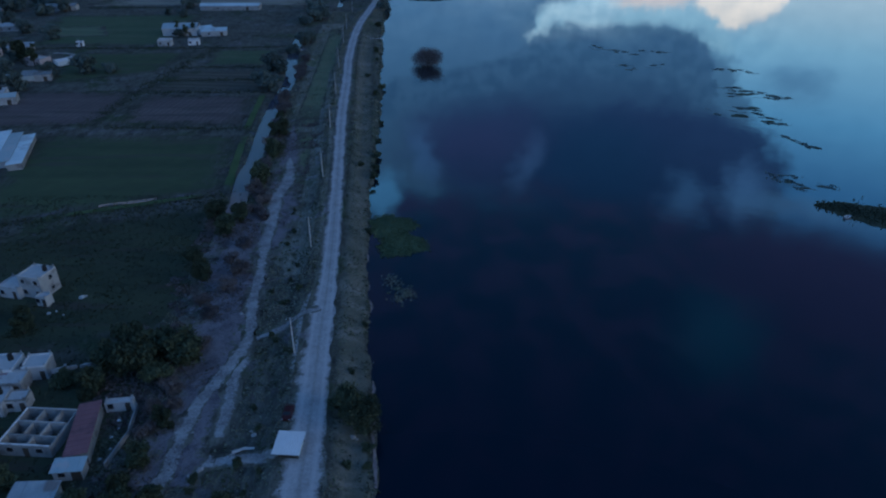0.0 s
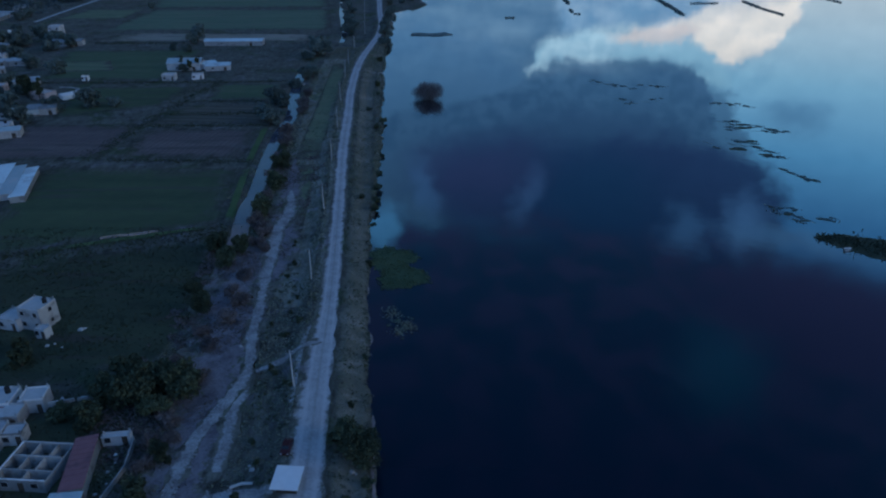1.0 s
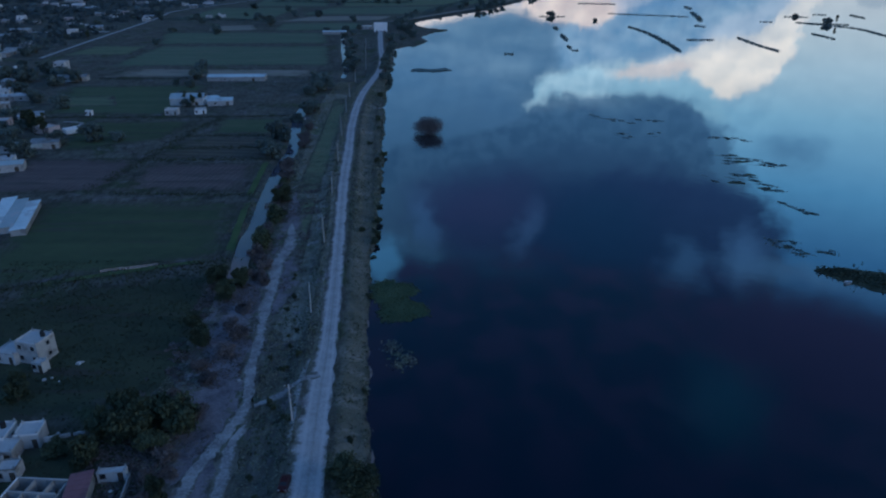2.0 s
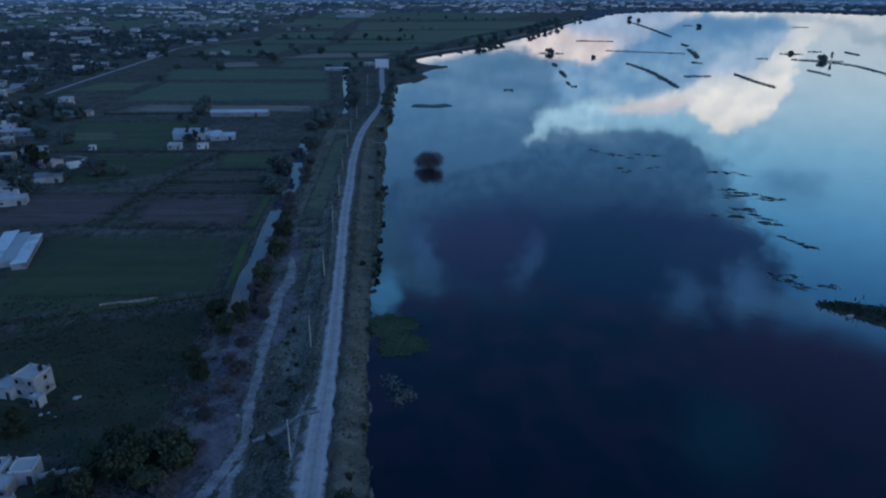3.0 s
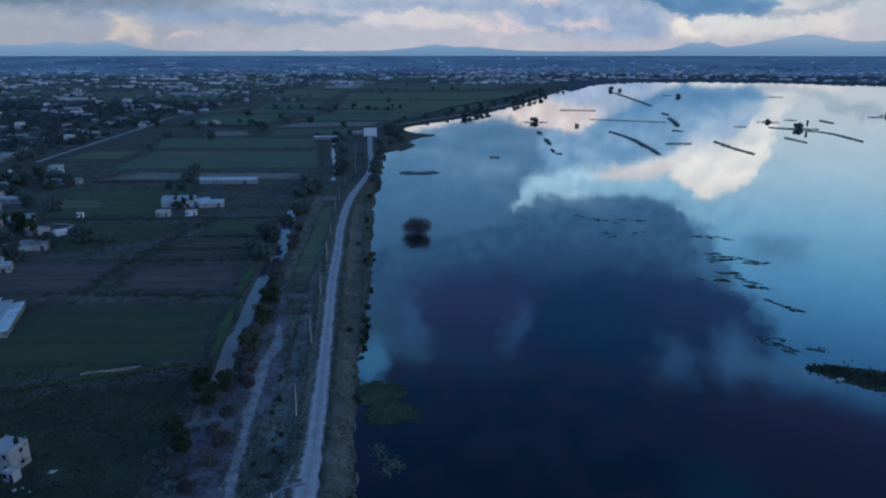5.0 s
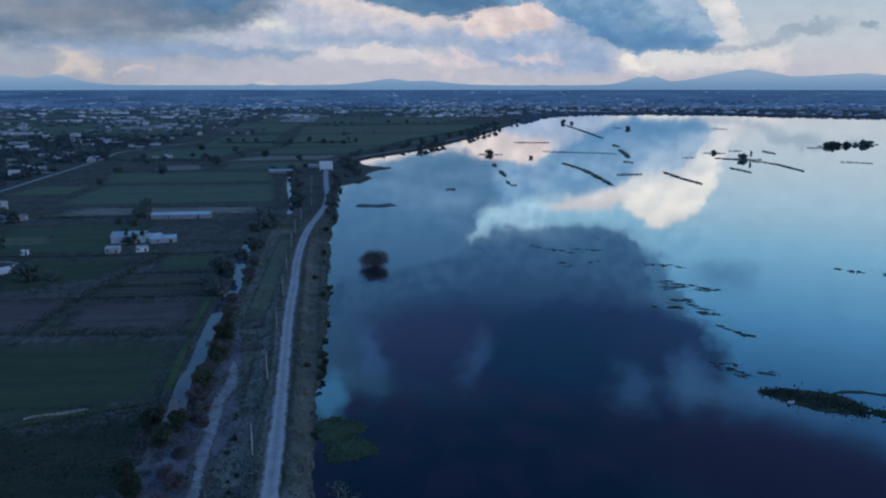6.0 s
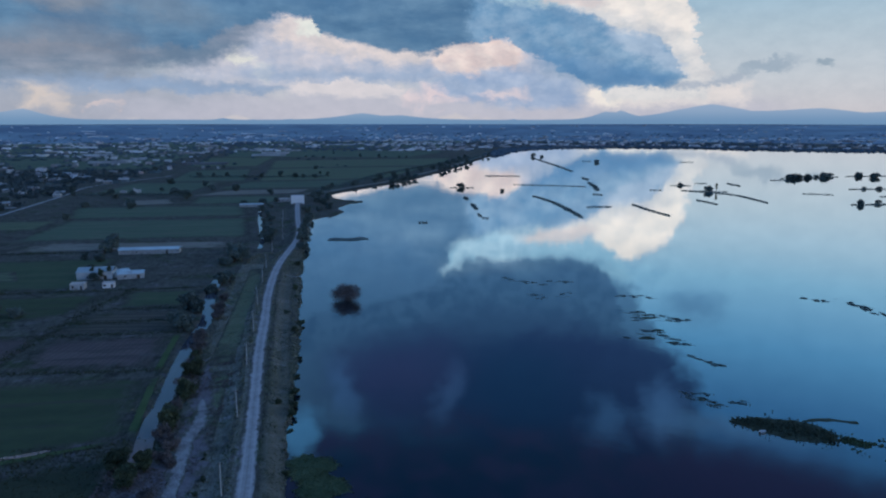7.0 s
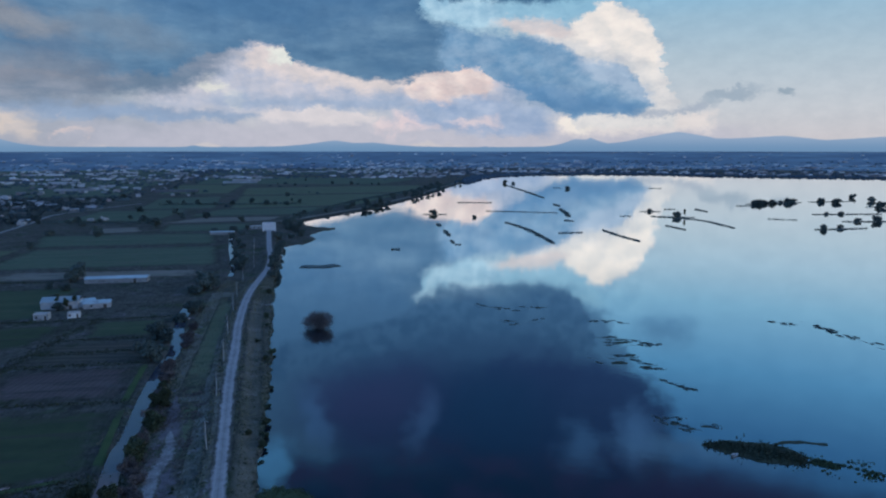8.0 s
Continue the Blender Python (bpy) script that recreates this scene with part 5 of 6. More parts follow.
def weed_mat(x, y, rx, ry, label, material=WEED, z=0.03, seed=0):
    """A flat spread of weed on the water, with an uneven rim and slight humps."""
    rng = np.random.default_rng(seed)
    n, rings = 96, 6
    t = np.linspace(0, math.tau, n, endpoint=False)
    rimr = 1 + 0.14 * np.sin(3 * t + seed) + 0.08 * np.sin(7 * t + 2 * seed) + 0.05 * np.sin(17 * t + seed) + rng.uniform(-0.07, 0.07, n)
    b = Build()
    for j in range(rings):
        k = (j + 0.3) / (rings - 0.7)
        hump = z + 0.10 * (1 - k) + rng.uniform(0, 0.05, n) * (j < rings - 1)
        b.v += list(zip((x + rx * k * rimr * np.cos(t)).tolist(), (y + ry * k * rimr * np.sin(t)).tolist(), (hump if j < rings - 1 else np.full(n, -0.05)).tolist()))
    b.f = [(j * n + i, (j + 1) * n + i, (j + 1) * n + (i + 1) % n, j * n + (i + 1) % n) for j in range(rings - 1) for i in range(n)] + [tuple(range(n))]
    mat = single("weed_mat", b, material, label, "water weed", "weed mats in the shallows", smooth=True)
    if material is WEED:
        q, ang = np.sqrt(rng.uniform(0, 1, 2600)) * 1.06, rng.uniform(0, math.tau, 2600)
        edge = np.interp(ang, np.append(t, math.tau), np.append(rimr, rimr[0]))
        tips = np.column_stack([x + rx * q * edge * np.cos(ang), y + ry * q * edge * np.sin(ang), rng.uniform(0.06, 0.20, 2600)])
        tagged(part("leaves", Build().leaves(tips, 0.15, rng, 0.4), WEED_LEAF, mat), kind="stuff")
    return mat


ribbon("puddle", curve([(-101, 184.5), (-96, 186.5), (-91, 187.5), (-86, 190)], 1.0), 1.8, CANAL, "long shallow puddle at the field's edge", "puddle", across=3, ragged=0.4, level=LAND + 0.14)
weed_mat(-14.5, 173, 6.5, 7.0, "green mat of floating weed near the bank", seed=1)
weed_mat(-11.0, 162.5, 6.5, 6.5, "green mat of floating weed near the bank", seed=2)
for i, (x, y, r) in enumerate([(-11, 141, 1.6), (-8.5, 138, 1.2), (-10, 136, 1.0), (-13, 139, 0.9), (-7.6, 142, 0.8), (-9.4, 133.5, 0.7)]):
    weed_mat(x, y, r * 0.6, r * 0.5, "thin brownish patch of floating weed", REED, 0.02, i + 5)
for i, (x, y, rx, ry) in enumerate([(131.2, 297.6, 4.2, 2.6), (127.6, 278.7, 3.4, 2.2), (118.5, 268.7, 4.6, 3.0), (127.0, 261.8, 3.6, 1.6), (132.5, 233.3, 1.8, 1.2), (109.6, 203.7, 1.8, 1.1), (112.9, 198.9, 2.2, 0.8), (118.8, 200.2, 2.0, 0.8)]):
    weed_mat(x, y, rx * 0.8, ry * 0.8, "dark clot of drifting weed on the lake", REED, 0.04, i + 21)
clump = np.random.default_rng(31)
clump_at = np.array([(-11.5, 142.5), (-9.5, 139.5), (-8, 137.5), (-10.5, 136.5), (-12.5, 145)])[clump.integers(0, 5, 330)] + clump.normal(size=(330, 2)) * np.array([1.1, 1.0])
single("reed_clump", Build().leaves(np.column_stack([clump_at, clump.uniform(0.02, 0.35, 330)]), 0.17, clump, 1.6), TUFT, "pale dry clump of reeds standing in the shallows", "reeds", "reed beds in the lake")
islet_line = curve([(110, 187), (114, 185.5), (119, 183), (125, 179.5), (130, 175.5), (134, 171)], 1.0)
islet_wide = np.interp(np.linspace(0, 1, len(islet_line)), [0, 0.1, 0.3, 0.6, 0.85, 1], [0.5, 5.0, 11.5, 15.0, 11.0, 1.5])
tagged(ribbon("weed_islet", islet_line, islet_wide, REED, "dark grassy islet of weed in the lake", "islet", across=7, ragged=0.7, level=0.08, kind="structure"))
tagged(ribbon("weed_islet", curve([(-24, 533), (-16, 532), (-6, 531), (4, 536)], 2.0), 11.0, REED_HAZED, "flat oval islet of reeds off the dike", "islet", across=7, ragged=1.5, level=0.3, kind="structure"))
tagged(ribbon("weed_islet", curve([(132, 184), (138, 184.5), (144, 183), (148, 181)], 1.0), 1.8, REED, "thin dark spit of weed beside the islet", "islet", across=5, ragged=0.5, level=0.06, kind="structure"))
grass_rng = np.random.default_rng(31)
pick = grass_rng.integers(2, len(islet_line) - 2, 1800)
pts = np.column_stack([islet_line[pick] + grass_rng.normal(size=(1800, 2)) * (islet_wide[pick] * 0.22)[:, None], grass_rng.uniform(0.1, 0.5, 1800)])
tail_line = curve([(133, 172), (138, 169.5), (143, 166), (150, 161)], 1.0)
drift_at = tail_line[grass_rng.integers(0, len(tail_line), 2600)] + grass_rng.normal(size=(2600, 2)) * np.array([3.2, 2.4])
drift_at = drift_at[waver(drift_at[:, 0], drift_at[:, 1], 2.5) > 0.1]
single("weed_raft", Build().leaves(np.column_stack([drift_at, np.full(len(drift_at), 0.05)]), 0.28, grass_rng, 0.3), WEED, "thin drifting weed trailing from the islet", "water weed", kind="stuff")
single("reed_bed", Build().leaves(pts, 0.25, grass_rng, 1.5), REED, "low dark sedge growing on the weed islet", "reeds", "reed beds in the lake")


def rowing_boat(x, y, turn):
    base = thing("rowing_boat", "small white rowing boat moored at the weed islet", "boat", x, y, 0.0, turn)
    hull = Build()
    n = 12
    for z, k in ((-0.05, 0.62), (0.42, 1.0), (0.42, 0.86), (0.08, 0.5)):
        for i in range(n):
            t = math.tau * i / n
            px = 1.55 * math.cos(t) * (1.0 if math.cos(t) > 0 else 0.9)
            hull.v.append((px * k, 0.72 * math.sin(t) * k * (1 - 0.25 * max(0, math.cos(t))), z))
    hull.f = [(j * n + i, j * n + (i + 1) % n, (j + 1) * n + (i + 1) % n, (j + 1) * n + i) for j in range(3) for i in range(n)] + [tuple(range(3 * n, 4 * n)), tuple(range(n - 1, -1, -1))]
    part("hull", hull, PAINT_WHITE, base)
    part("floor", Build().tube((0, 0, 0.085), (0, 0, 0.11), 0.42, 0.42, 14), RUBBER, base, "dark round disc on the boat's floor")
    for px in (-0.5, 0.5):
        part("thwart", Build().box((px, 0, 0.28), (0.22, 1.1, 0.04)), BARK, base, "bare wooden thwart")


rowing_boat(115.6, 178.5, 20)


# ---------------------------------------------------------------- buildings
def window(parent, x, y, z, w, h, face, glass=GLASS, trim=BLOCK):
    """A window set on a wall face ('x+', 'x-', 'y+', 'y-'): frame with sill, and pane within it."""
    sx = 1 if face[1] == "+" else -1
    def slab(cx, cz, sw, sh, out, deep):
        if face[0] == "y":
            return Build().box((x + cx, y + sx * (out - deep / 2), z + cz), (sw, deep, sh))
        return Build().box((x + sx * (out - deep / 2), y + cx, z + cz), (deep, sw, sh))
    fr = Build()
    for cx, cz, sw, sh in ((-w / 2, 0, 0.09, h), (w / 2, 0, 0.09, h), (0, -0.08, w + 0.2, 0.09), (0, h, w + 0.09, 0.09)):
        one = slab(cx, cz, sw, sh, 0.07, 0.14)
        fr.add(one.v, one.f)
    ob = part("window", fr, trim, parent, "pale window frame with a sill")
    part("pane", slab(0, 0.0, w, h, 0.03, 0.06), glass, ob, "dark window glass")


def door(parent, x, y, z, w, h, face, material=BARK):
    sx = 1 if face[1] == "+" else -1
    size, c = ((w, 0.08, h), (x, y + sx * 0.01, z)) if face[0] == "y" else ((0.08, w, h), (x + sx * 0.01, y, z))
    part("door", Build().box(c, size), material, parent, "plain dark door")


def flat_house(name, label, w, d, h, wall, x=0, y=0, z=LAND, turn=0, roof=CONCRETE, storeys=1, tank=False, group=""):
    """A flat-roofed block house with parapet, roof slab, windows and a door."""
    base = thing(name, label, "house", x, y, z, turn, group)
    shell = Build().box((0, 0, -0.3), (w, d, h + 0.3))
    part("wall", shell, wall, base)
    part("roof", Build().box((0, 0, h), (w - 0.3, d - 0.3, 0.06)), roof, base, "bare flat concrete roof")
    rimb = Build()
    for cx, cy, sx, sy in ((0, -d / 2 + 0.08, w, 0.16), (0, d / 2 - 0.08, w, 0.16), (-w / 2 + 0.08, 0, 0.16, d - 0.32), (w / 2 - 0.08, 0, 0.16, d - 0.32)):
        rimb.box((cx, cy, h), (sx, sy, 0.35))
    part("parapet", rimb, wall, base)
    for s in range(storeys):
        zz = 0.95 + s * 2.8
        for k in np.linspace(-0.3, 0.3, max(2, int(w / 4.2))):
            if s == 0 and abs(k - 0.3) < 1e-6:
                door(base, k * w, -d / 2, 0, 0.95, 2.05, "y-")
            else:
                window(base, k * w, -d / 2, zz, 1.1, 1.1, "y-")
        if d > 5.2:
            window(base, w / 2, 0.1 * d, zz, 1.0, 1.0, "x+")
    if tank and w > 8.5:
        part("stairwell", Build().box((-w * 0.28, d * 0.22, h), (2.2, 2.4, 2.1)), wall, base, "small roof-top stairwell")
    for i in range(4):
        part("column_stub", Build().box(((i % 2 - 0.5) * (w - 0.5), (i // 2 - 0.5) * (d - 0.5), h), (0.22, 0.22, 0.55 + 0.15 * i)), BLOCK, base, "raw concrete column stub")
    if tank:
        part("water_tank", Build().tube((w * 0.25, d * 0.2, h + 0.06), (w * 0.25, d * 0.2, h + 1.3), 0.55, 0.5, 12), RUBBER, base, "black plastic roof tank")
    return base


def shed(name, label, w, d, h, roof, x=0, y=0, z=LAND, turn=0, wall=BLOCK, rise=0.8, gable=False, ribs=8, group="", category="shed"):
    """A long shed: walls under a sloping or gabled sheet roof with raised seams."""
    base = thing(name, label, category, x, y, z, turn, group)
    for cx, cy, sx, sy in ((0, -d / 2, w, 0.18), (0, d / 2, w, 0.18), (-w / 2 + 0.09, 0, 0.18, d - 0.18), (w / 2 - 0.09, 0, 0.18, d - 0.18)):
        part("wall", Build().box((cx, cy, -0.3), (sx, sy, h + 0.3)), wall, base)
    roofb, o = Build(), 0.35
    if gable:
        prof = [(-d / 2 - o, h - 0.1), (0, h + rise), (d / 2 + o, h - 0.1)]
    else:
        prof = [(-d / 2 - o, h), (d / 2 + o, h + rise)]
    m = len(prof)
    for k in (0.0, 0.08):
        for sx in (-1, 1):
            roofb.v += [(sx * (w / 2 + o), py, pz + k) for py, pz in prof]
    roofb.f = [(i, i + 1, m + i + 1, m + i) for i in range(m - 1)] + [(2 * m + i, 3 * m + i, 3 * m + i + 1, 2 * m + i + 1) for i in range(m - 1)]
    roofb.f += [(i, 2 * m + i, 2 * m + i + 1, i + 1) for i in range(m - 1)] + [(m + i, m + i + 1, 3 * m + i + 1, 3 * m + i) for i in range(m - 1)] + [(0, m, 3 * m, 2 * m), (m - 1, 3 * m - 1, 4 * m - 1, 2 * m - 1)]
    r = part("roof", roofb, roof, base, "weathered sheet roof")
    for i in range(ribs):
        px = (i + 0.5) / ribs * w - w / 2
        seam = Build()
        for (ay, az), (by, bz) in zip(prof[:-1], prof[1:]):
            seam.add([(px - 0.04, ay, az + 0.08), (px + 0.04, ay, az + 0.08), (px + 0.04, by, bz + 0.08), (px - 0.04, by, bz + 0.08),
                      (px - 0.04, ay, az + 0.15), (px + 0.04, ay, az + 0.15), (px + 0.04, by, bz + 0.15), (px - 0.04, by, bz + 0.15)],
                     [(4, 5, 6, 7), (0, 1, 5, 4), (1, 2, 6, 5), (2, 3, 7, 6), (3, 0, 4, 7)])
        part("seam", seam, roof, r)
    door(base, w * 0.3, -d / 2 - 0.09, 0, 1.6, 2.1, "y-")
    window(base, -w * 0.2, -d / 2 - 0.09, 1.0, 1.2, 0.9, "y-")
    return base


def ruin(x, y, turn):
    """An unfinished, roofless block house with six rooms."""
    base = thing("unfinished_house", "roofless unfinished house of pale concrete block", "house", x, y, LAND, turn)
    w, d, h = 9.2, 8.9, 2.6
    for cx, cy, sx, sy, hh in ((0, -d / 2, w, 0.2, h), (0, d / 2, w, 0.2, h), (-w / 2 + 0.1, 0, 0.2, d - 0.2, h), (w / 2 - 0.1, 0, 0.2, d - 0.2, h * 0.92),
                               (0, d * 0.12, w - 0.4, 0.18, h), (0, -d * 0.22, w - 0.4, 0.18, h * 0.95)):
        part("wall", Build().box((cx, cy, -0.2), (sx, sy, hh + 0.2)), BLOCK, base)
    for cx, cy, sy, hh in ((-1.4, d * 0.31, d * 0.36, h), (1.9, d * 0.31, d * 0.36, h), (-1.6, -d * 0.05, d * 0.32, h), (1.4, -d * 0.05, d * 0.32, h), (0.2, -d * 0.36, d * 0.26, h * 0.9)):
        part("partition_wall", Build().box((cx, cy, -0.2), (0.16, sy, hh + 0.15)), BLOCK, base)
    for cx, cy, sx, sy in ((0, -d / 2, w, 0.24), (0, d / 2, w, 0.24), (-w / 2 + 0.1, 0, 0.24, d - 0.24), (0, d * 0.12, w - 0.44, 0.22)):
        part("ring_beam", Build().box((cx, cy, h + 0.002), (sx, sy, 0.16)), PLASTER, base, "pale concrete ring beam")
    part("floor_slab", Build().box((0, 0, 0.0), (w - 0.4, d - 0.4, 0.1)), SCRUBLAND, base, "earth floor overgrown with weeds")
    for px in (-2.6, 2.6):
        window(base, px, -d / 2 - 0.1, 1.0, 1.3, 1.0, "y-")
    door(base, 0.2, -d / 2 - 0.1, 0, 1.0, 2.0, "y-")


def yard_wall(name, a, b2, h, material, label, thick=0.2):
    ax, ay = a
    bx, by = b2
    ob = Build().box(((ax + bx) / 2, (ay + by) / 2, LAND - 0.3), (math.hypot(bx - ax, by - ay), thick, h + 0.3), math.degrees(math.atan2(by - ay, bx - ax)))
    return single(name, ob, material, label, "wall", "yard walls")


ruin(-70.8, 91.2, -4)
shed("red_roofed_shed", "long shed under a faded red roof", 12.6, 3.3, 2.6, RED_ROOF, -62.7, 90.8, turn=-77, rise=0.3, ribs=10)
shed("lean_to", "small lean-to with a patched pale roof", 4.6, 2.4, 2.2, SHEET_TEAL, -61.5, 82.6, turn=6, rise=0.3, ribs=3)
flat_house("outbuilding", "narrow whitewashed outbuilding at the yard's end", 5.0, 1.4, 1.9, PLASTER, -59.6, 98.4, turn=8)
yard_wall("yard_wall", (-56.6, 98.6), (-55.6, 92.0), 1.5, BLOCK, "weathered grey block wall of a yard")
yard_wall("yard_wall", (-55.6, 91.8), (-56.6, 84.0), 1.2, BLOCK, "weathered block wall of a yard")
shed("shed", "low shed with a dull sheet roof", 6.6, 3.0, 2.4, SHEET_DULL, -64.3, 77.0, turn=3, rise=0.3, ribs=6)
flat_house("house", "flat-roofed whitewashed house with a roof tank", 7.0, 5.5, 2.8, PLASTER, -87.0, 108.3, turn=5, tank=True)
flat_house("house", "small flat-roofed pale house", 4.4, 4.2, 3.0, PLASTER, -79.8, 108.8, turn=8)
flat_house("house", "low unplastered block house with a flat roof", 5.2, 4.0, 2.6, BLOCK, -82.6, 104.2, turn=5)
shed("shed", "small shed with a red painted roof", 3.2, 2.8, 2.4, RED_ROOF, -85.6, 103.6, turn=5, rise=0.2, ribs=3)
flat_house("house", "flat-roofed pale block house", 6.4, 5.0, 2.8, PLASTER, -83.5, 98.4, turn=6, tank=True)
flat_house("house", "small grey block house", 3.6, 3.0, 2.5, BLOCK, -78.6, 99.2, turn=6)
flat_house("house", "flat-roofed block house at the yard's edge", 7.5, 6.0, 2.8, BLOCK, -90.5, 97.5, turn=4)
for i, (p, q) in enumerate([((-77.8, 108.6), (-75.6, 109.4)), ((-75.2, 109.6), (-73.2, 110.3)), ((-72.8, 110.5), (-70.8, 111.2))]):
    yard_wall("yard_wall", p, q, 1.1 - 0.2 * i, PLASTER, "crumbling whitewashed wall")
flat_house("white_house", "two-storey white house with a flat roof", 5.8, 5.6, 5.4, PLASTER, -94.4, 138.6, turn=-14, storeys=2, tank=True)
flat_house("annexe", "low white annexe of the two-storey house", 5.5, 5.0, 2.7, PLASTER, -99.9, 138.2, turn=-14)
flat_house("porch", "small white porch building", 2.6, 2.2, 2.3, PLASTER, -91.0, 133.4, turn=-14)
for i, (x, y) in enumerate([(-155.0, 228.8), (-149.8, 227.0), (-144.5, 225.2)]):
    shed("greenhouse", "long pale greenhouse with a sheet-covered roof", 29, 4.4, 2.2, (SHEET, SHEET_TEAL, SHEET)[i], x, y, turn=-71, rise=0.25, gable=False, ribs=10, group="greenhouses by the field", category="greenhouse")
shed("barn", "long low barn with a white roof", 39, 8.5, 3.0, SHEET, -142.5, 489, turn=1.5, rise=1.2, gable=True, ribs=16)
shed("estate_house", "large pale country house under a wide metal roof", 19, 11, 4.2, SHEET_TEAL, -151, 414, turn=4, wall=PLASTER, rise=2.0, gable=True, ribs=12, category="house")
shed("estate_wing", "low white-roofed wing of the country house", 9, 5, 3.0, SHEET, -138.5, 416, turn=30, wall=PLASTER, rise=0.7, ribs=5)
flat_house("garden_house", "small white garden house", 7.0, 5.0, 3.0, PLASTER, -151, 386, turn=4)
shed("estate_shed", "white-roofed shed beside the country house", 14, 6, 2.8, SHEET, -131.5, 411, turn=12, rise=0.8, ribs=7)
flat_house("gatehouse", "low white house at a field's edge", 6, 4, 2.6, PLASTER, -136, 388, turn=10)
flat_house("lake_house", "tall white building at the end of the dike road", 14, 9, 9.0, PAINT_WHITE, -66, 762, turn=4, roof=PAINT_WHITE)
flat_house("house", "low white house near the dike's end", 14, 6, 3.0, PLASTER, -84, 790, turn=0)
shed("shed", "long white-roofed shed at the canal's head", 24, 5, 2.6, SHEET, -112, 745, turn=2, rise=0.5, ribs=8)

PROTO = [
    flat_house("house", "flat-roofed whitewashed village house", 9, 8, 3.0, PLASTER, -277, 441, turn=12, tank=True, group="village houses"),
    flat_house("house", "two-storey pale village house", 8, 9, 5.8, PLASTER, -285, 531, turn=4, storeys=2, group="village houses"),
    flat_house("house", "pinkish plastered village house", 10, 7, 3.2, PLASTER_WARM, -200, 346, turn=-20, group="village houses"),
    flat_house("house", "grey unplastered block house", 8, 7, 2.8, BLOCK, -255, 402, turn=30, group="village houses"),
    shed("shed", "village shed with a dull sheet roof", 12, 6, 3.0, SHEET_DULL, -253, 424, turn=15, rise=0.9, ribs=7, group="village sheds"),
    shed("shed", "village shed with a bluish sheet roof", 13, 7, 3.2, SHEET_TEAL, -184, 283, turn=20, rise=0.9, gable=True, ribs=7, group="village sheds"),
    shed("shed", "long village shed with a weathered roof", 19, 7, 3.2, SHEET_DULL, -255, 487, turn=8, rise=1.0, gable=True, ribs=10, group="village sheds"),
]
placed = [(-197, 312, 5), (-186, 318, 4), (-208, 300, 4), (-225, 318, 0), (-238, 345, 6), (-250, 372, 0), (-268, 420, 6), (-300, 445, 3), (-290, 470, 4), (-308, 514, 0), (-330, 520, 6), (-357, 567, 1), (-375, 560, 3), (-377, 650, 6), (-400, 640, 0), (-432, 711, 4),
          (-442, 759, 6), (-375, 734, 1), (-374, 785, 4), (-395, 800, 0), (-420, 820, 3), (-276, 911, 0), (-290, 905, 3), (-418, 1135, 6), (-378, 1194, 4), (-440, 1100, 0), (-290, 1361, 6), (-260, 1350, 4), (-215, 300, 3), (-190, 290, 0), (-232, 360, 2), (-222, 372, 4), (-310, 490, 6)]
rng1 = random.Random(21)
for x, y in scatter(330, -800, -335, 430, 1300, 23).tolist():
    if waver(x, y, 45.0) > -0.2 and x < -340 - 0.03 * y + 15 and len(placed) < 130:
        placed.append((x, y, rng1.choice((0, 0, 1, 3, 3, 4, 4, 6, 2, 5))))
for x, y, k in placed:
    copy_thing(PROTO[k], pose(x, y, LAND, 0, 0, rng1.choice((8, 14, 98, 102, 20)) + rng1.uniform(-5, 5)))
village_road = curve([(-318, 470), (-322, 500), (-327, 553), (-337, 669), (-351, 883), (-363, 973), (-353, 1034), (-300, 1180)], 8)
ribbon("village_road", village_road[14:], 3.6, BLOCK, "pale straight road along the village's edge", "road", lift=0.14, across=3, ragged=0.2)
ribbon("long_strip", curve([(-470, 762), (-420, 760), (-352, 764)], 6), 5.0, CONCRETE, "pale concrete yard strip in the village", "yard", lift=0.15, across=3, ragged=0.2)

far_dike = curve([(-62, 850), (-38, 885), (-2, 948), (56, 1046), (110, 1176), (166, 1312), (270, 1614), (404, 1956), (470, 2070)], 14)
ribbon("far_dike", far_dike, 15.0, STUBBLE, "pale grassy far dike along the lake shore", "dike", lift=1.2, across=7, ragged=1.0)

# farm things by the fields
def trailer(x, y, turn, long, label, name="trailer", box=PAINT_WHITE):
    base = thing(name, label, name.replace("_", " "), x, y, LAND, turn)
    part("body", Build().box((0, 0, 0.75), (long, 2.3, 2.1)), box, base)
    part("chassis", Build().box((0, 0, 0.5), (long * 0.96, 1.6, 0.25)), RUBBER, base, "dark steel chassis")
    part("drawbar", Build().box((long / 2 + 0.6, 0, 0.52), (1.2, 0.16, 0.14)), RUBBER, base, "steel drawbar")
    for px in (-long * 0.3, long * 0.3):
        for py in (-1.0, 1.0):
            w = part("wheel", Build().tube((px, py - 0.12, 0.42), (px, py + 0.12, 0.42), 0.42, 0.42, 12), RUBBER, base, "black tyre")
            part("rim", Build().tube((px, py - 0.13, 0.42), (px, py + 0.13, 0.42), 0.2, 0.2, 8), SHEET, w, "grey steel rim")


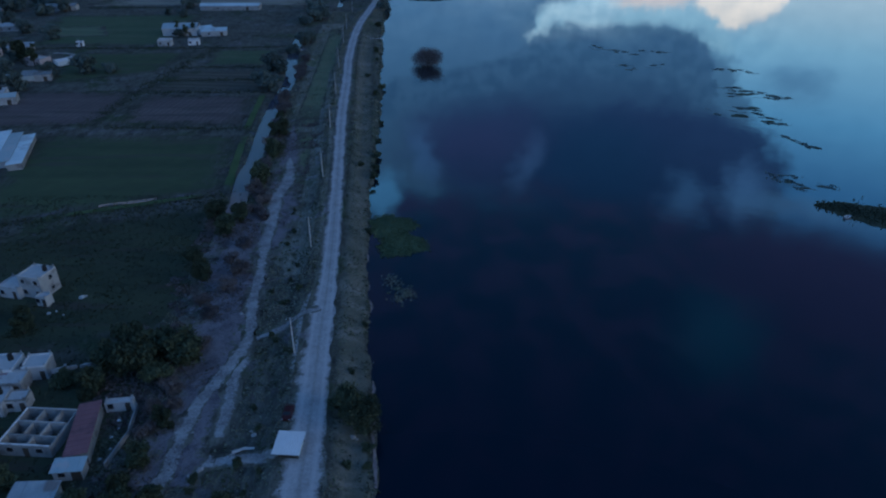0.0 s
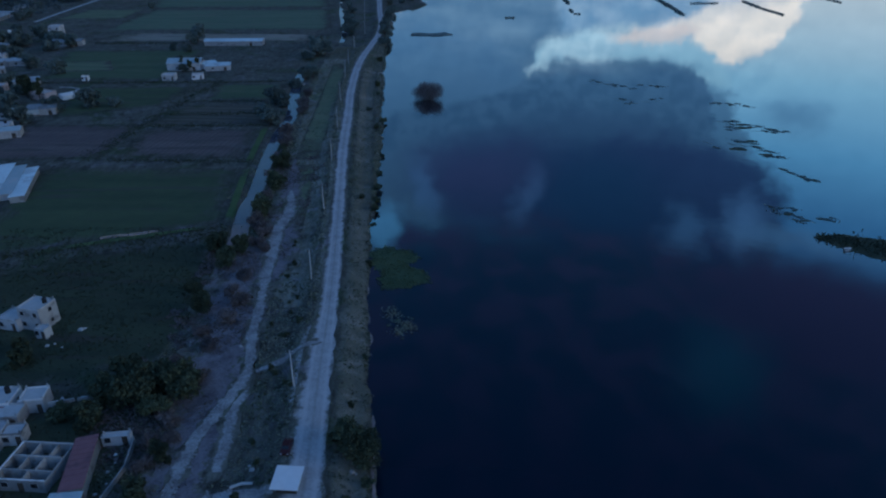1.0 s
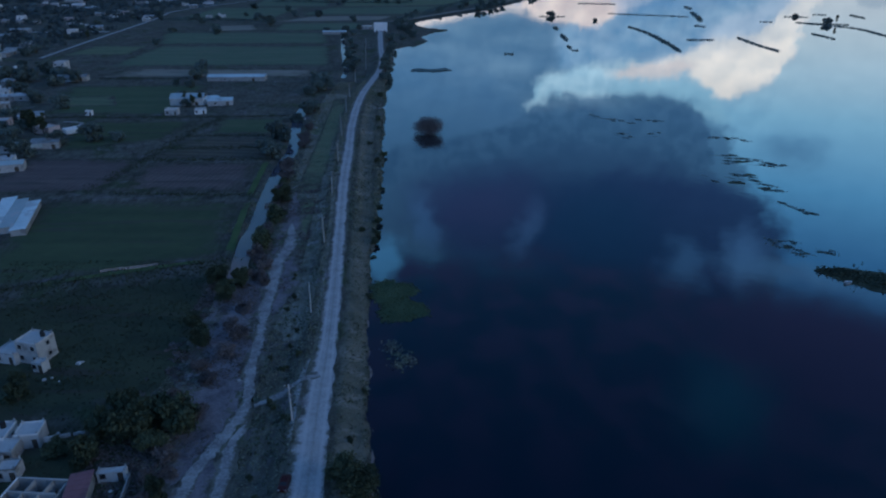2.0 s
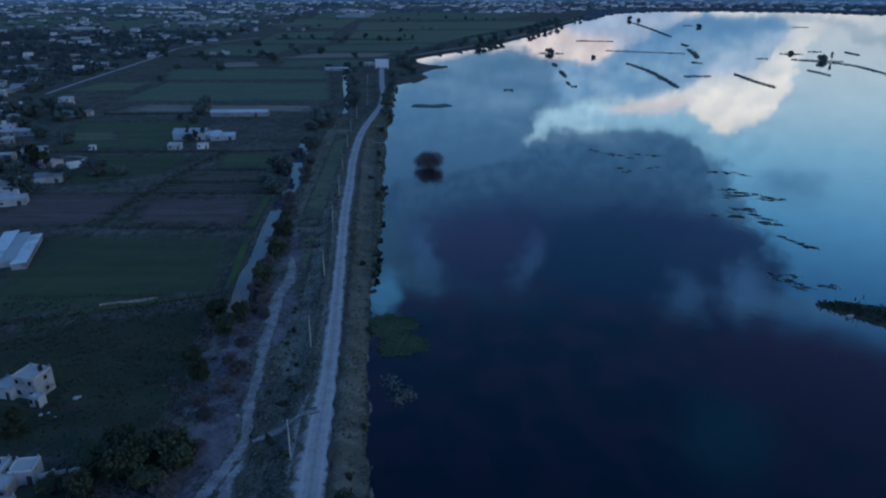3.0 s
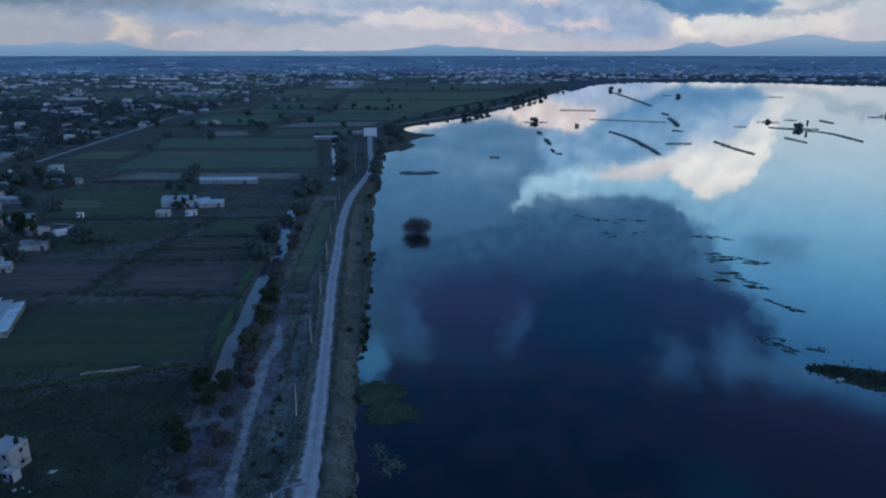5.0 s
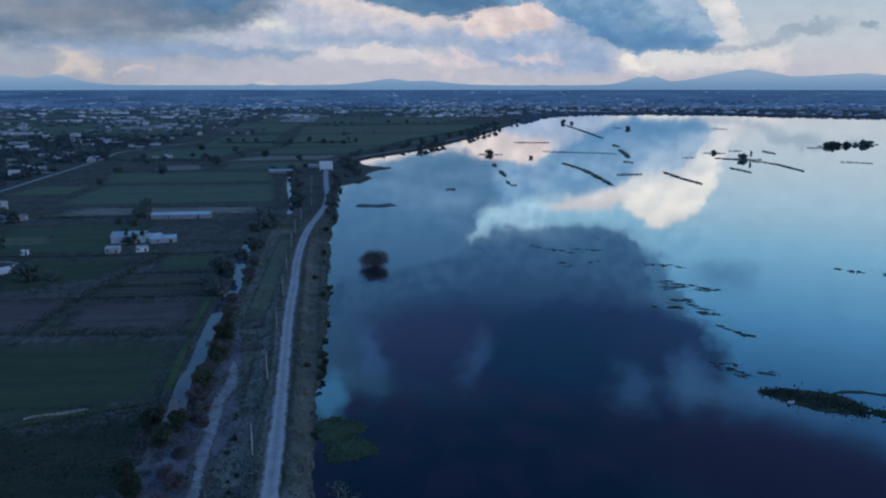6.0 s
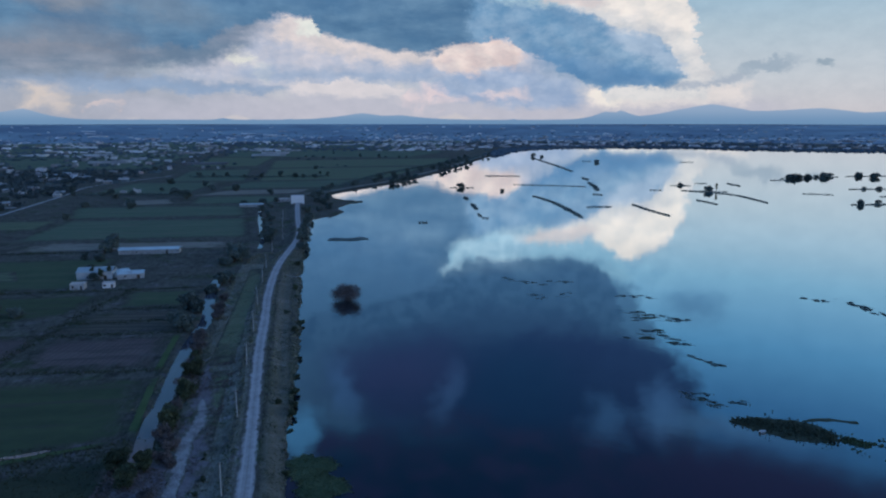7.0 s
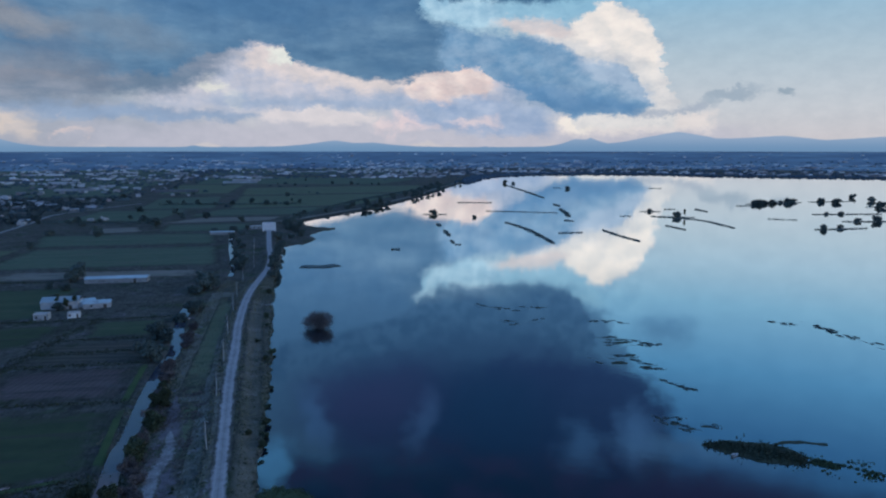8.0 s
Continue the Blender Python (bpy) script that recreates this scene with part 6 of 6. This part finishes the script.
trailer(-187, 346, 48, 9.0, "long white trailer parked by the field's edge")
trailer(-184.5, 343, 48, 9.0, "second white trailer parked alongside")
trailer(-189, 314, 30, 6.0, "blue and white truck box beside a house", "truck_box", SHEET_TEAL)
flat_house("field_hut", "tiny white hut alone in the fields", 3.4, 2.6, 2.3, PLASTER, -196.5, 384, turn=3)
bridge = thing("footbridge", "small pale concrete footbridge over the canal", "footbridge", -79.0, 374, LAND, 2)
part("deck", Build().box((0, 0, 0.05), (8.5, 1.6, 0.3)), CONCRETE, bridge)
for py in (-0.75, 0.75):
    part("kerb", Build().box((0, py, 0.35), (8.5, 0.12, 0.25)), CONCRETE, bridge)
for px in (-3.4, 3.4):
    part("abutment", Build().box((px, 0, -1.4), (1.2, 1.5, 1.45)), BLOCK, bridge, "rough concrete abutment")
ribbon("drive", curve([(-206, 352), (-198, 349), (-190, 356), (-193, 366), (-203, 368)], 1.5), 3.2, GRAVEL, "pale curved drive beside the pink house", "drive", lift=0.14, across=7, ragged=0.3)

# far town and woods, too many to count
def far_town():
    rng = np.random.default_rng(77)
    near_b, far_b, near_w, far_w = Build(), Build(), Build(), Build()
    n = 7000
    r = np.sqrt(rng.uniform(1150 ** 2, 4300 ** 2, n))
    a = np.radians(rng.uniform(-46, 50, n))
    x, y = r * np.sin(a), r * np.cos(a)
    dry = ~inside(x, y, shore_line) & (away(x, y, shore_line) > 130)
    farm = (x > -330) & (y < 2050) & (r < 2300)
    dens = waver(x, y, 170.0) * 0.55 + waver(x, y, 60.0) * 0.45
    z = height(x, y)
    house = dry & ~farm & (dens > np.where(r > 3300, 0.12, np.where(x > 150, -0.3, -0.05))) & (rng.uniform(0, 1, n) < np.where(r > 3300, 0.2, 0.75))
    for i in np.nonzero(house)[0]:
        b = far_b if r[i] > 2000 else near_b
        w, d, h = rng.uniform(6, 16) * (1.7 if r[i] > 2000 else 1.0), rng.uniform(6, 11), rng.choice([2.8, 3.0, 3.4, 5.6])
        turn = rng.choice([6, 12, 96]) + rng.uniform(-8, 8)
        b.box((x[i], y[i], z[i] - 0.5), (w, d, h + 0.5), turn)
        if rng.uniform() < 0.35:
            b.box((x[i] + w * 0.15, y[i], z[i] + h), (w * 0.4, d * 0.6, 2.2), turn)
    for _ in range(26):
        r1, a1 = rng.uniform(1500, 3900), radians(rng.uniform(-30, -2))
        px, py = r1 * math.sin(a1), r1 * math.cos(a1)
        pz = float(height(np.array([px]), np.array([py]))[0])
        (far_b if r1 > 2000 else near_b).box((px, py, pz - 0.5), (rng.uniform(40, 90), rng.uniform(12, 20), 5), rng.uniform(-5, 8))
    m = 17000
    r = np.sqrt(rng.uniform(1100 ** 2, 4500 ** 2, m))
    a = np.radians(rng.uniform(-46, 50, m))
    x, y = r * np.sin(a), r * np.cos(a)
    away_shore = away(x, y, shore_line)
    dry = ~inside(x, y, shore_line) & (away_shore > 14)
    farm = (x > -330) & (y < 2050) & (r < 2300)
    keep = dry & (~farm | (rng.uniform(0, 1, m) < 0.03)) & (waver(x, y, 90.0) * 0.6 + waver(x, y, 35.0) * 0.5 > -0.25)
    z = height(x, y)
    lump = random.Random(5)
    for i in np.nonzero(keep)[0]:
        if r[i] > 3500 or r[i] > 2800 and i % 4:
            continue
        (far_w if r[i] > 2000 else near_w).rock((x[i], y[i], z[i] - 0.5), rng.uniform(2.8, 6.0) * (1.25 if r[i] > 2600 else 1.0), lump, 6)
    village = scatter(1900, -820, -335, 420, 1300, 6)
    for px, py in village.tolist():
        if waver(px, py, 60.0) > -0.4 and px < -338 - 0.03 * py + 10:
            c = np.array([px, py, LAND + 2.2])
            near_w.leaves(c + rng.normal(size=(70, 3)) * np.array([1.7, 1.7, 1.1]) * rng.uniform(0.7, 1.5), 0.75, rng)
    # the dark wooded belt on the far shore
    belt_line = curve([(330, 1720), (430, 1990), (505, 2110), (716, 2215), (1030, 2145), (1215, 1972), (1560, 1760), (1900, 1480)], 9)
    for px, py in belt_line.tolist():
        for _ in range(5):
            far_w.rock((px + rng.uniform(-8, 20), py + rng.uniform(-6, 105), 0.2), rng.uniform(3.2, 6.5), lump, 6)
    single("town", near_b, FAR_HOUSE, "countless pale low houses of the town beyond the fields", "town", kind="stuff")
    single("far_town", far_b, HAZE_PALE_HOUSE, "far town of countless houses, painted paler for haze", "town", kind="stuff")
    single("woods", near_w, HAZED_WOOD, "dark haze-tinted trees between the houses and along the shore", "woods", kind="stuff")
    single("far_woods", far_w, HAZE_BLUE_WOOD, "far woods between the houses, painted bluer for haze", "woods", kind="stuff")


far_town()

# ---------------------------------------------------------------- along the dike
def utility_pole(x, y, z):
    base = thing("utility_pole", "slender pale concrete utility pole with a crossarm", "utility pole", x, y, z, 0, "utility poles along the dike")
    part("pole", Build().tube((0, 0, -0.5), (0, 0, 8.8), 0.17, 0.10, 9), CONCRETE, base)
    arm = part("crossarm", Build().box((0, 0, 8.2), (1.7, 0.10, 0.12)), BARK, base, "short timber crossarm")
    for px in (-0.75, 0.0, 0.75):
        part("insulator", Build().tube((px, 0, 8.32), (px, 0, 8.55), 0.06, 0.04, 6), PAINT_WHITE, arm, "white insulator")
    return base


pole_xy = np.array([(-30.2, 113.4), (-34.2, 158), (-37.8, 203), (-42, 249), (-45.5, 291), (-49.7, 334), (-54, 385), (-57, 425), (-60, 480), (-58, 531), (-64, 590), (-70, 650)])
pole_z = height(pole_xy[:, 0], pole_xy[:, 1])
first = utility_pole(pole_xy[0][0], pole_xy[0][1], pole_z[0])
for i in range(1, len(pole_xy)):
    copy_thing(first, pose(pole_xy[i][0], pole_xy[i][1], pole_z[i], (i * 37 % 5 - 2) * 0.5, (i * 53 % 5 - 2) * 0.6, i * 3))


def kiosk(x, y, z, turn):
    base = thing("roadside_shelter", "small roadside shelter under a white sheet roof", "shelter", x, y, z, turn)
    for px in (-1.9, 1.9):
        for py in (-1.9, 1.9):
            part("post", Build().box((px, py, -1.2), (0.12, 0.12, 3.5)), BARK, base, "timber post")
    part("back_wall", Build().box((0, 1.9, -0.8), (3.7, 0.08, 3.0)), BLOCK, base)
    for px in (-1.9, 1.9):
        part("side_wall", Build().box((px, 0.2, -0.8), (0.08, 3.3, 2.9)), SHEET_TEAL, base, "blue-grey sheet side")
    part("counter", Build().box((0, -1.5, 0), (3.4, 0.5, 0.95)), BARK, base, "plain wooden counter")
    tilt = Build().add([(-2.35, -2.6, 2.35), (2.35, -2.6, 2.35), (2.35, 2.5, 2.75), (-2.35, 2.5, 2.75), (-2.35, -2.6, 2.42), (2.35, -2.6, 2.42), (2.35, 2.5, 2.82), (-2.35, 2.5, 2.82)],
                       [(3, 2, 1, 0), (4, 5, 6, 7), (0, 1, 5, 4), (1, 2, 6, 5), (2, 3, 7, 6), (3, 0, 4, 7)])
    r = part("roof", tilt, PAINT_WHITE, base, "clean white sheet roof")
    for i in range(9):
        px = -2.2 + i * 0.55
        part("seam", Build().add([(px - 0.03, -2.6, 2.42), (px + 0.03, -2.6, 2.42), (px + 0.03, 2.5, 2.82), (px - 0.03, 2.5, 2.82), (px, -2.6, 2.46), (px, 2.5, 2.86)], [(0, 1, 4), (1, 2, 5, 4), (3, 0, 4, 5), (2, 3, 5)]), PAINT_WHITE, r)


kiosk(-26.0, 86.6, 1.35, -4)


def small_car(x, y, z, turn):
    base = thing("car", "small dark red car parked beside the road", "car", x, y, z, turn)
    body = Build()
    prof = [(-1.9, 0.35), (-1.9, 0.85), (-1.1, 0.95), (-0.55, 1.42), (0.9, 1.45), (1.5, 0.98), (1.9, 0.9), (1.9, 0.35)]
    n = len(prof)
    for s, k in ((-0.8, 1), (0.8, 1)):
        body.v += [(px, s * (0.82 if pz > 1.2 else 1.0), pz) for px, pz in prof]
    body.f = [(i, (i + 1) % n, n + (i + 1) % n, n + i) for i in range(n)] + [tuple(range(n - 1, -1, -1)), tuple(range(n, 2 * n))]
    shell = part("body", body, PAINT_RED, base)
    part("windscreen", Build().add([(-1.04, -0.62, 1.0), (-1.04, 0.62, 1.0), (-0.60, 0.56, 1.40), (-0.60, -0.56, 1.40)], [(0, 1, 2, 3)]), GLASS, shell, "dark windscreen")
    part("rear_window", Build().add([(0.97, -0.58, 1.42), (0.97, 0.58, 1.42), (1.47, 0.62, 1.03), (1.47, -0.62, 1.03)], [(0, 1, 2, 3)]), GLASS, shell, "dark rear window")
    for py in (-0.6, 0.6):
        part("headlight", Build().box((-1.91, py, 0.62), (0.05, 0.28, 0.16)), PAINT_WHITE, shell, "clear headlight")
    for px in (-1.2, 1.2):
        for py in (-0.78, 0.78):
            w = part("wheel", Build().tube((px, py - 0.09, 0.31), (px, py + 0.09, 0.31), 0.31, 0.31, 12), RUBBER, base, "black tyre")
            part("rim", Build().tube((px, py - 0.1, 0.31), (px, py + 0.1, 0.31), 0.17, 0.17, 8), SHEET, w, "grey steel rim")


def zat(x, y):
    return float(height(np.array([x]), np.array([y]))[0])


small_car(-27.9, 95.2, zat(-27.9, 95.2), 88)
rock_rng = random.Random(8)
for i, (x, y, r) in enumerate([(-45.2, 129.2, 0.55), (-45.8, 127.6, 0.4), (-40.6, 83.6, 0.7), (-42.0, 82.2, 0.5), (-47.5, 131, 0.35), (-33.6, 91.8, 0.5), (-29.3, 141, 0.4), (-29.0, 127, 0.5), (-34.2, 92.6, 0.35), (-16, 91, 0.6), (-15.2, 90.6, 0.45)]):
    single("boulder", Build().rock((x, y, zat(x, y) - 0.12), r, rock_rng, 9), STONE, "pale boulder lying on rough ground", "rock", "boulders by the track")
debris_rng = random.Random(17)
for x, y, r in [(-88.5, 129.5, 0.5), (-87.2, 130.3, 0.35), (-85.0, 129.0, 0.3), (-84.0, 136.0, 0.7), (-83.4, 136.6, 0.5), (-77.0, 108.6, 0.4), (-74.2, 110.6, 0.5), (-72.4, 111.6, 0.35), (-76.2, 111.2, 0.4), (-58.6, 91.2, 0.35), (-58.2, 93.4, 0.3), (-59.0, 95.4, 0.4), (-57.6, 88.4, 0.3), (-58.4, 86.0, 0.35)]:
    single("rubble", Build().rock((x, y, zat(x, y) - 0.08), r, debris_rng, 7), PLASTER, "lump of pale rubble lying in a yard", "rubble", "rubble in the yards")
log = Build()
for (ax, ay, az), (bx, by, bz) in (((-36.2, 87.3, 0.28), (-34.4, 88.2, 0.34)), ((-34.4, 88.2, 0.34), (-32.6, 88.3, 0.30))):
    log.tube((ax, ay, LAND + az), (bx, by, LAND + bz), 0.28, 0.24, 9)
single("log", log, CONCRETE, "pale bleached trunk lying beside the track", "log")
gate = thing("road_barrier", "low pale barrier across the bank of the dike", "barrier", -37.0, 398, zat(-37, 398), -4)
part("rail", Build().box((0, 0, 0.9), (7.0, 0.12, 0.16)), CONCRETE, gate)
for px in (-3.2, 0, 3.2):
    part("post", Build().box((px, 0, -0.4), (0.16, 0.16, 1.4)), CONCRETE, gate)
